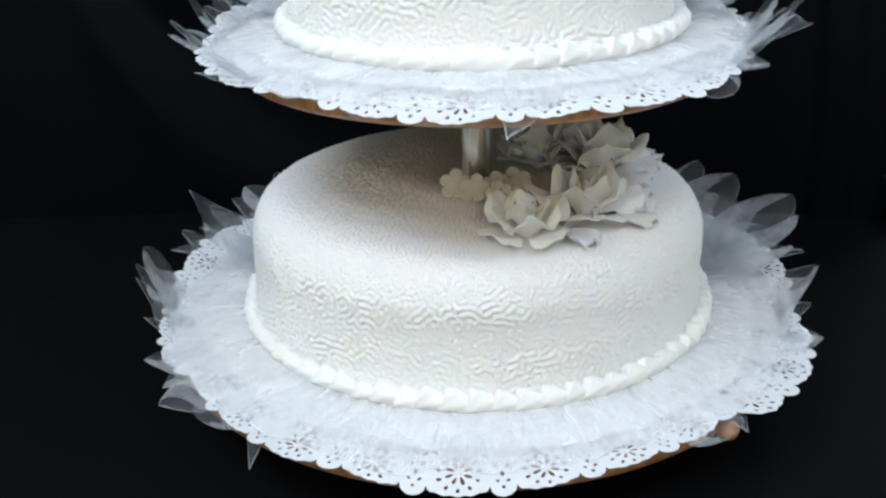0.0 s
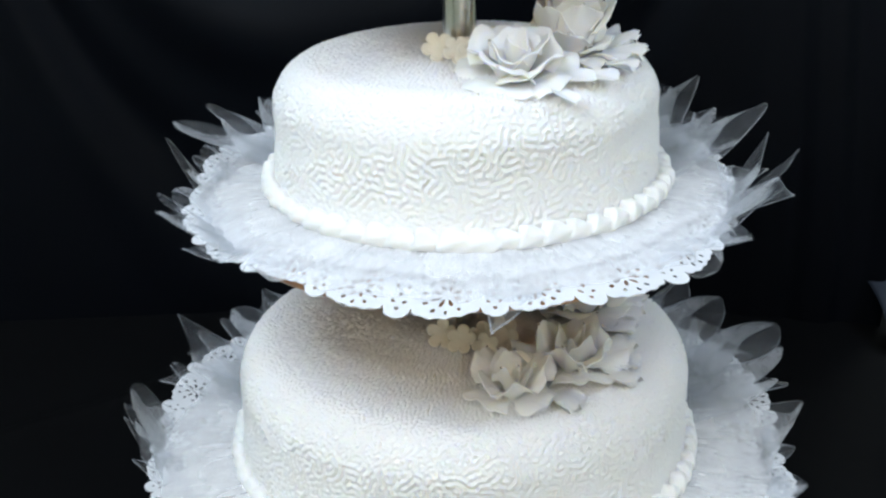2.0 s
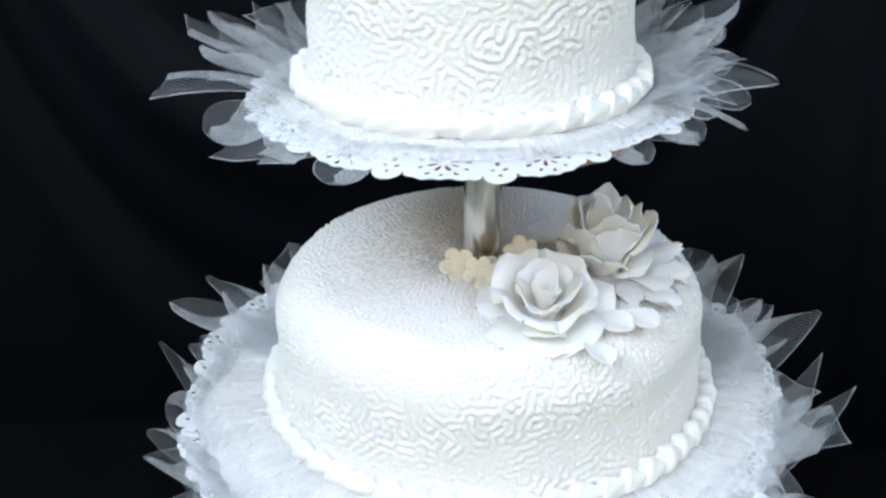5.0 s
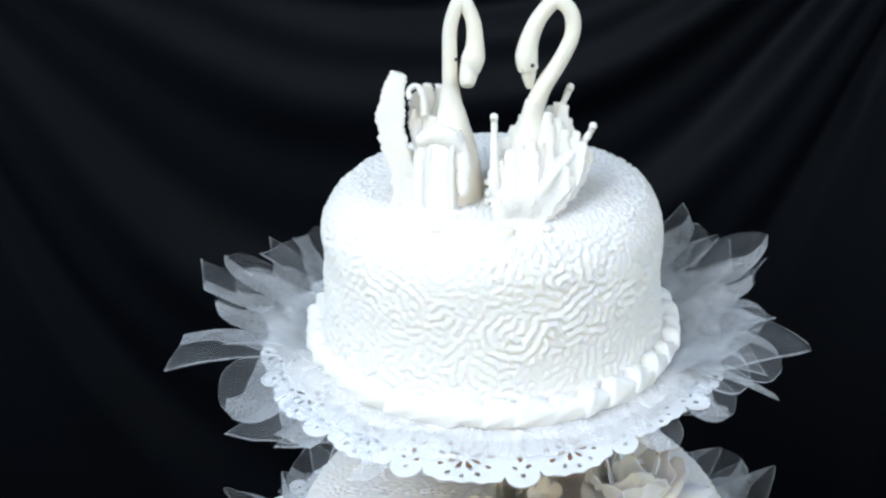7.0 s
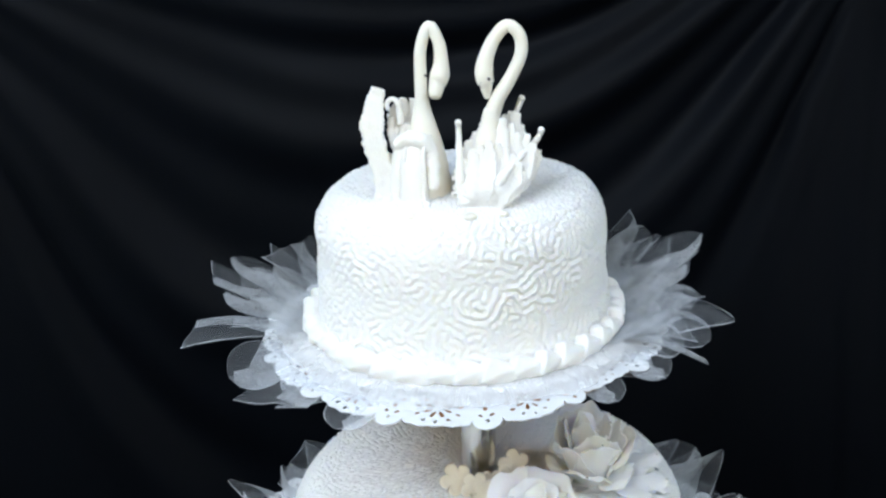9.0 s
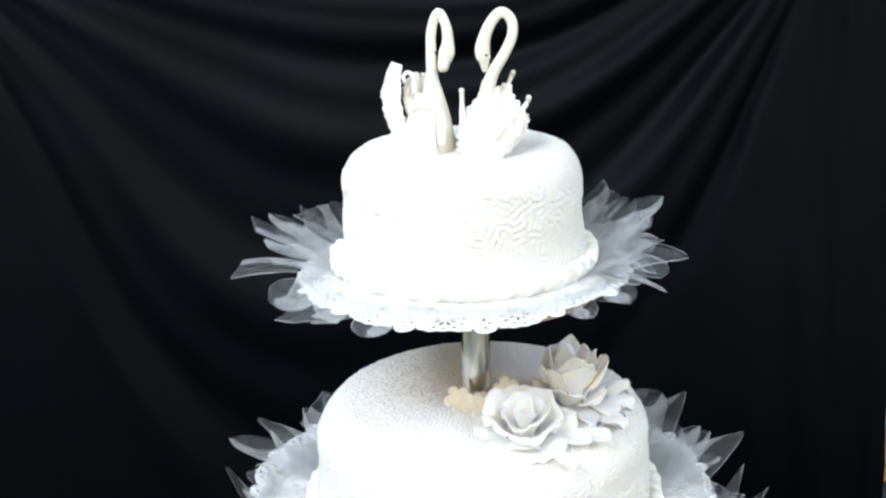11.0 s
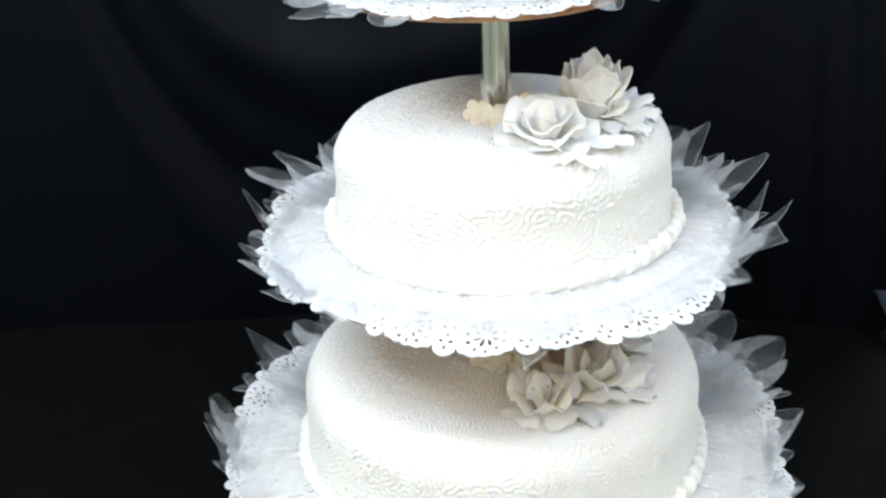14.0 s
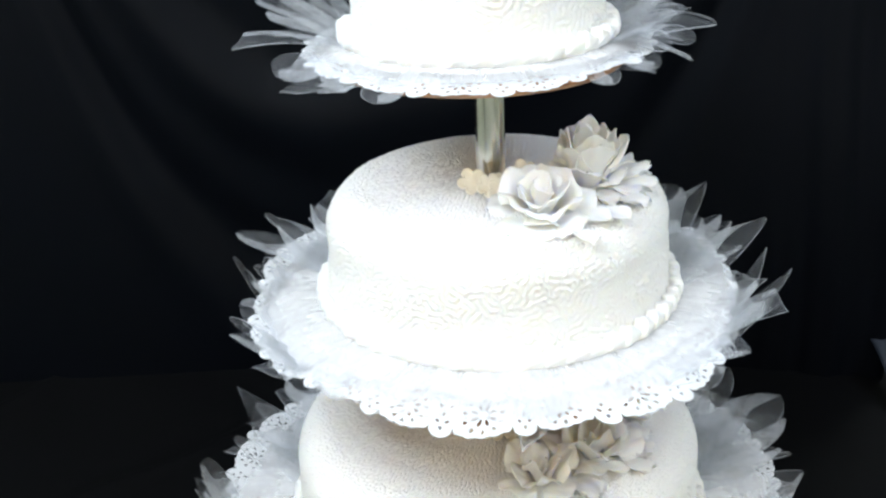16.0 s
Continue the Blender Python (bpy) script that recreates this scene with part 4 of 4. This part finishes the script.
# ---- swans ----
def tube(bm, pts, radii, n=10, lump=0.0, seed=0, slot=0, squash=1.0):
    """A tube along a smoothed line of points, with a radius at each."""
    rng = random.Random(seed)
    P = [Vector(p) for p in pts]
    fine, rad = [], []
    m = 6
    for i in range(len(P) - 1):
        a, b, c, d = P[max(0, i - 1)], P[i], P[i + 1], P[min(len(P) - 1, i + 2)]
        for s in range(m + (i == len(P) - 2)):
            u = s / m
            fine.append(0.5 * ((2 * b) + (c - a) * u + (2 * a - 5 * b + 4 * c - d) * u * u + (3 * b - a - 3 * c + d) * u ** 3))
            rad.append(radii[i] * (1 - u) + radii[i + 1] * u)
    side = None
    rings = []
    for i, p in enumerate(fine):
        t = (fine[min(i + 1, len(fine) - 1)] - fine[max(i - 1, 0)]).normalized()
        if side is None:
            side = t.orthogonal().normalized()
        side = (side - t * side.dot(t)).normalized()
        up = t.cross(side)
        r = rad[i] * (1 + rng.uniform(-lump, lump))
        rings.append([bm.verts.new(p + (side * math.cos(2 * math.pi * j / n) + up * math.sin(2 * math.pi * j / n) * squash) * r * (1 + lump * 0.4 * rng.uniform(-1, 1))) for j in range(n)])
    fs = []
    for a, b in zip(rings, rings[1:]):
        for j in range(n):
            fs.append(bm.faces.new((a[j], a[(j + 1) % n], b[(j + 1) % n], b[j])))
    fs.append(bm.faces.new(rings[0][::-1]))
    fs.append(bm.faces.new(rings[-1]))
    for f in fs:
        f.material_index = slot


def dot(bm, where, r, slot):
    made = bmesh.ops.create_icosphere(bm, subdivisions=2, radius=r, matrix=Matrix.Translation(where))
    for v in made["verts"]:
        for f in v.link_faces:
            f.material_index = slot




def at(x, z, y=-0.052):
    """A place on the swans, with the height given over the lowest border."""
    return (x + 0.0014, y, Z0 + 0.594 + (z - 0.602) * 0.942)


def pt(x, z, y=-0.055):
    return (x, y, Z0 + z)


def feather(bm, line, widths, seed, rough=0.18, th=0.0020, bend=0.0, slot=3):
    """A flat, rough-edged wing feather of icing along a line, with a rounded section."""
    rng = random.Random(seed)
    P = [Vector(p) for p in line]
    fine, wid = [], []
    m = 8
    for i in range(len(P) - 1):
        a, b, c, d = P[max(0, i - 1)], P[i], P[i + 1], P[min(len(P) - 1, i + 2)]
        for q in range(m + (i == len(P) - 2)):
            u = q / m
            fine.append(0.5 * ((2 * b) + (c - a) * u + (2 * a - 5 * b + 4 * c - d) * u * u + (3 * b - a - 3 * c + d) * u ** 3))
            wid.append(widths[i] * (1 - u) + widths[i + 1] * u)
    n = 14
    rows = []
    for i, p in enumerate(fine):
        t = (fine[min(i + 1, len(fine) - 1)] - fine[max(i - 1, 0)]).normalized()
        side = t.cross(Vector((0, -1, 0.15))).normalized()
        up = side.cross(t)
        e0, e1 = 1 + rng.uniform(-rough, rough), 1 + rng.uniform(-rough, rough)
        row = []
        for j in range(n):
            a = 2 * math.pi * j / n
            c, w = math.cos(a), math.sin(a)
            half = wid[i] * (e0 if c > 0 else e1)
            row.append(bm.verts.new(p + side * c * half + up * (w * th * (1 + rng.uniform(-0.25, 0.25)) + bend * c * c * half)))
        rows.append(row)
    fs = []
    for a, b in zip(rows, rows[1:]):
        for j in range(n):
            fs.append(bm.faces.new((a[j], a[(j + 1) % n], b[(j + 1) % n], b[j])))
    fs += [bm.faces.new(rows[0][::-1]), bm.faces.new(rows[-1])]
    for f in fs:
        f.material_index = slot
        f.smooth = True


def swan_left():
    bm = bmesh.new()
    # breast and neck
    tube(bm, [pt(-0.0260, 0.586, -0.052), pt(-0.0262, 0.600, -0.052), pt(-0.0250, 0.618, -0.052), pt(-0.0245, 0.634, -0.052), pt(-0.0250, 0.648, -0.052), pt(-0.0251, 0.662, -0.052)], [0.0196, 0.0196, 0.0158, 0.0102, 0.0064, 0.0040], 24, 0.02, 1, 0, 0.9)
    tube(bm, [at(-0.0265, 0.655), at(-0.0265, 0.685), at(-0.0255, 0.705), at(-0.0195, 0.7195), at(-0.0135, 0.708), at(-0.0125, 0.695), at(-0.0135, 0.686), at(-0.0155, 0.679)],
         [0.0048, 0.0042, 0.0040, 0.0038, 0.0040, 0.0048, 0.0066, 0.0058], 14, 0.0, 2, 0)
    tube(bm, [at(-0.0155, 0.680, -0.053), at(-0.0165, 0.674, -0.056), at(-0.0165, 0.671, -0.058)], [0.0056, 0.0048, 0.0034], 12, 0.0, 3, 1)
    dot(bm, at(-0.0225, 0.686, -0.0555), 0.0010, 2)
    # tall wing feather with a ragged tip, and the wing's foot
    feather(bm, [pt(-0.0500, 0.590, -0.060), pt(-0.0525, 0.606, -0.057), pt(-0.0570, 0.624, -0.056), pt(-0.0590, 0.640, -0.055), pt(-0.0565, 0.654, -0.054), pt(-0.0535, 0.6650, -0.053)], [0.0085, 0.0076, 0.0076, 0.0084, 0.0068, 0.0044], 4, 0.13, 0.0024, 0.25)
    feather(bm, [pt(-0.046, 0.588, -0.062), pt(-0.049, 0.602, -0.058), pt(-0.051, 0.620, -0.052)], [0.008, 0.0075, 0.003], 5, 0.15, 0.003)
    # ragged strands of the far wing, behind the neck
    for q, (x, z, w, y) in enumerate(((-0.0440, 0.6520, 0.0034, -0.046), (-0.0380, 0.6555, 0.0042, -0.042), (-0.0320, 0.6545, 0.0046, -0.040), (-0.0455, 0.6440, 0.0022, -0.050), (-0.0350, 0.6400, 0.0040, -0.052))):
        feather(bm, [pt(-0.0420 + 0.1 * (x + 0.04), 0.598, -0.058), pt(-0.0425 + 0.4 * (x + 0.0425), 0.620, -0.054), pt(x - 0.002, z - 0.010, y), pt(x, z, y)], [0.0045, w, w * 1.15, w * 0.6], 30 + q, 0.30, 0.0015, 0.2)
    tube(bm, [pt(-0.0400, 0.640, -0.052), pt(-0.0405, 0.6520, -0.052), pt(-0.0440, 0.6572, -0.052), pt(-0.0482, 0.6550, -0.053), pt(-0.0478, 0.6505, -0.055)], [0.0026, 0.0022, 0.0018, 0.0016, 0.0013], 9, 0.16, 11, 3)
    for q, (z0, z1) in enumerate(((0.640, 0.6465), (0.634, 0.6420), (0.629, 0.6330))):
        tube(bm, [pt(-0.0330, z0, -0.042), pt(-0.0430, (z0 + z1) / 2 + 0.002, -0.036), pt(-0.0515, z1, -0.034)], [0.0026, 0.0022, 0.0013], 8, 0.2, 13 + q, 3)
    # icing draped over the breast: a shawl at the neck and three hanging panels with raised edges
    feather(bm, [pt(-0.0420, 0.6270, -0.062), pt(-0.0340, 0.6330, -0.066), pt(-0.0255, 0.6320, -0.067), pt(-0.0190, 0.6240, -0.066)], [0.0036, 0.0052, 0.0056, 0.0034], 24, 0.12, 0.0022, -0.2)
    feather(bm, [pt(-0.0300, 0.588, -0.0750), pt(-0.0305, 0.604, -0.0740), pt(-0.0300, 0.620, -0.0690), pt(-0.0285, 0.632, -0.0630)], [0.0098, 0.0098, 0.0090, 0.0064], 21, 0.06, 0.0022, -0.30)
    feather(bm, [pt(-0.0415, 0.588, -0.0680), pt(-0.0410, 0.604, -0.0670), pt(-0.0395, 0.618, -0.0640), pt(-0.0370, 0.630, -0.0610)], [0.0050, 0.0056, 0.0052, 0.0040], 25, 0.10, 0.0020, -0.30)
    feather(bm, [pt(-0.0180, 0.600, -0.0720), pt(-0.0178, 0.610, -0.0705), pt(-0.0190, 0.622, -0.0670), pt(-0.0225, 0.634, -0.0615)], [0.0030, 0.0048, 0.0054, 0.0040], 22, 0.16, 0.0022, -0.3)
    for q, (x0, x1, y0) in enumerate(((-0.0380, -0.0362, -0.0735), (-0.0228, -0.0235, -0.0765))):
        tube(bm, [pt(x0, 0.589, y0), pt((x0 + x1) / 2, 0.606, y0 + 0.001), pt(x1, 0.622, y0 + 0.005), pt(x1 + 0.001, 0.630, y0 + 0.010)], [0.0010, 0.0012, 0.0015, 0.0010], 9, 0.35, 26 + q, 3)
    tube(bm, [pt(-0.0470, 0.587, -0.062), pt(-0.0450, 0.604, -0.061), pt(-0.0425, 0.6215, -0.059)], [0.0020, 0.0024, 0.0032], 9, 0.12, 23, 3)
    # a crumbly foot of icing
    rng = random.Random(77)
    for q in range(14):
        a = radians(195 + 11 * q)
        dot(bm, pt(-0.0265 + 0.0215 * math.cos(a), 0.5895 + rng.uniform(0, 0.002), -0.053 + 0.024 * math.sin(a)), rng.uniform(0.0018, 0.0034), 3)
    return bm


def swan_right():
    bm = bmesh.new()
    tube(bm, [pt(0.0170, 0.586, -0.050), pt(0.0175, 0.602, -0.050), pt(0.0195, 0.624, -0.052), pt(0.0205, 0.638, -0.053), pt(0.0212, 0.650, -0.053)], [0.0190, 0.0190, 0.0125, 0.0078, 0.0050], 20, 0.04, 5, 0, 0.9)
    tube(bm, [at(0.0185, 0.640), at(0.0192, 0.652), at(0.0238, 0.667), at(0.0330, 0.683), at(0.0398, 0.699), at(0.0390, 0.712), at(0.0312, 0.7185), at(0.0228, 0.710), at(0.0175, 0.698), at(0.0155, 0.687), at(0.0165, 0.679)],
         [0.0068, 0.0060, 0.0050, 0.0044, 0.0042, 0.0042, 0.0042, 0.0044, 0.0050, 0.0062, 0.0056], 14, 0.0, 6, 0)
    tube(bm, [at(0.0166, 0.681), at(0.0169, 0.674), at(0.0173, 0.668)], [0.0050, 0.0036, 0.0016], 12, 0.0, 7, 1)
    dot(bm, at(0.0190, 0.683, -0.0578), 0.0011, 2)
    dot(bm, at(0.0136, 0.680, -0.0570), 0.0004, 2)
    # ragged feathers that fan out of the base in three rows: tip x, tip height, half width; then the depth of tip and base
    rng = random.Random(8)
    rows = (((0.0040, 0.6300, .0036), (0.0095, 0.6375, .0040), (0.0150, 0.6440, .0042), (0.0200, 0.6470, .0042), (0.0275, 0.6450, .0040), (0.0315, 0.6490, .0044), (0.0350, 0.6510, .0044), (0.0380, 0.6495, .0040), (0.0400, 0.6420, .0040), (0.0420, 0.6350, .0040)), -0.044, -0.058), \
           (((0.0010, 0.6180, .0036), (0.0060, 0.6290, .0038), (0.0120, 0.6350, .0036), (0.0245, 0.6400, .0034), (0.0290, 0.6430, .0034), (0.0345, 0.6400, .0038), (0.0390, 0.6330, .0036), (0.0450, 0.6330, .0030), (0.0490, 0.6260, .0036), (0.0525, 0.6220, .0034), (0.0500, 0.6170, .0034), (0.0465, 0.6120, .0032)), -0.056, -0.070), \
           (((-0.0020, 0.6080, .0036), (0.0030, 0.6140, .0034), (0.0085, 0.6200, .0034), (0.0140, 0.6230, .0032), (0.0200, 0.6260, .0030), (0.0255, 0.6250, .0030), (0.0310, 0.6220, .0032), (0.0360, 0.6170, .0032), (0.0400, 0.6110, .0032), (0.0430, 0.6050, .0030)), -0.066, -0.078)
    for row, y, yb in rows:
        for x, z, w in row:
            bx = 0.012 + 0.25 * (x - 0.012)
            yt = y + rng.uniform(-0.003, 0.003)
            z -= 0.45 * (yt + 0.055)
            feather(bm, [pt(bx, 0.587, yb), pt(bx + 0.40 * (x - bx) + 0.001, 0.588 + 0.30 * (z - 0.586), yb - 0.003), pt(bx + 0.76 * (x - bx) + 0.0015, 0.586 + 0.68 * (z - 0.586), (2 * yt + yb) / 3), pt(x, z, yt)],
                    [w * 1.2, w * 1.8, w * 1.7, w * 0.6], rng.randrange(9999), 0.26, 0.0010, rng.uniform(-0.3, 0.3))
    # thin strands that end in a drop
    for n, (x, z, y, yb) in enumerate(((-0.0003, 0.6427, -0.062, -0.070), (0.0540, 0.6340, -0.050, -0.074), (0.0410, 0.6535, -0.040, -0.05))):
        tube(bm, [pt(0.004 + 0.3 * x, 0.590, yb), pt(0.5 * x + 0.001, 0.608, yb - 0.002), pt(0.92 * x, z - 0.008, y), pt(x, z, y)], [0.0042, 0.0034, 0.0020, 0.0018], 9, 0.15, 60 + n, 3)
        dot(bm, pt(x, z, y), 0.0024, 3)
    # lumps of icing round the foot
    for x, z, y, r in ((-0.005, 0.589, -0.066, 0.0034), (-0.004, 0.594, -0.064, 0.0026), (-0.003, 0.599, -0.064, 0.0028), (-0.004, 0.605, -0.063, 0.0022), (-0.002, 0.610, -0.062, 0.0024), (0.004, 0.588, -0.076, 0.0034), (0.011, 0.5875, -0.079, 0.0030), (0.018, 0.587, -0.080, 0.0036), (0.026, 0.588, -0.079, 0.0030), (0.033, 0.589, -0.077, 0.0028)):
        dot(bm, pt(x, z, y), r, 3)
    return bm


for maker, words in ((swan_left, "white sugar swan figurine with one tall ragged wing feather"), (swan_right, "white sugar swan figurine with fanned piped wings and bent neck")):
    ob = part("swan_figurine", maker(), [CREAM_LIGHT, BEAK, EYE, WING], None)
    tagged(ob, words, "figurine", "swan pair")


# ---- beside the backdrop ----
def pleated_cloth():
    n, m = 120, 24
    verts = []
    for i in range(m):
        u = i / (m - 1)
        for j in range(n):
            v = j / (n - 1)
            x = 0.47 + 0.42 * v + 0.02 * math.sin(u * 3)
            y = 0.40 - 0.20 * u + 0.012 * math.sin(v * 75) * u + 0.05 * v
            z = 0.825 + 0.05 * (1 - u) - 0.085 * u * u + 0.006 * math.sin(v * 75 + 1) * (0.4 + 0.6 * u) - 0.05 * max(0, 0.14 - v) * 7
            verts.append((x, y, max(z, TABLE + 0.004)))
    ob = mesh_from("folded_cloth", verts, grid_faces(m, n), BLUE_CLOTH)
    sol = ob.modifiers.new("thickness", "SOLIDIFY")
    sol.thickness = 0.002
    return tagged(ob, "dark blue pleated cloth bunched beside the backdrop", "cloth")


pleated_cloth()
crate = empty("storage_crate", (1.25, 1.95, 0), "orange painted low crate in front of the pale wall", "crate")
part("body", box(1.3, 0.3, 0.24, (0, 0, 0.12), 0.008), ORANGE, crate, smooth=False)
for sz in (0.06, 0.12, 0.18):
    part("slat", box(1.3, 0.012, 0.045, (0, -0.158, sz), 0.003), ORANGE, crate, smooth=False)
tagged(part("folded_cloth", box(1.2, 0.28, 0.035, (1.25, 1.95, 0.258), 0.012), WHITE_PAINT, None, smooth=False), "white folded cloth lying on the orange crate", "cloth")
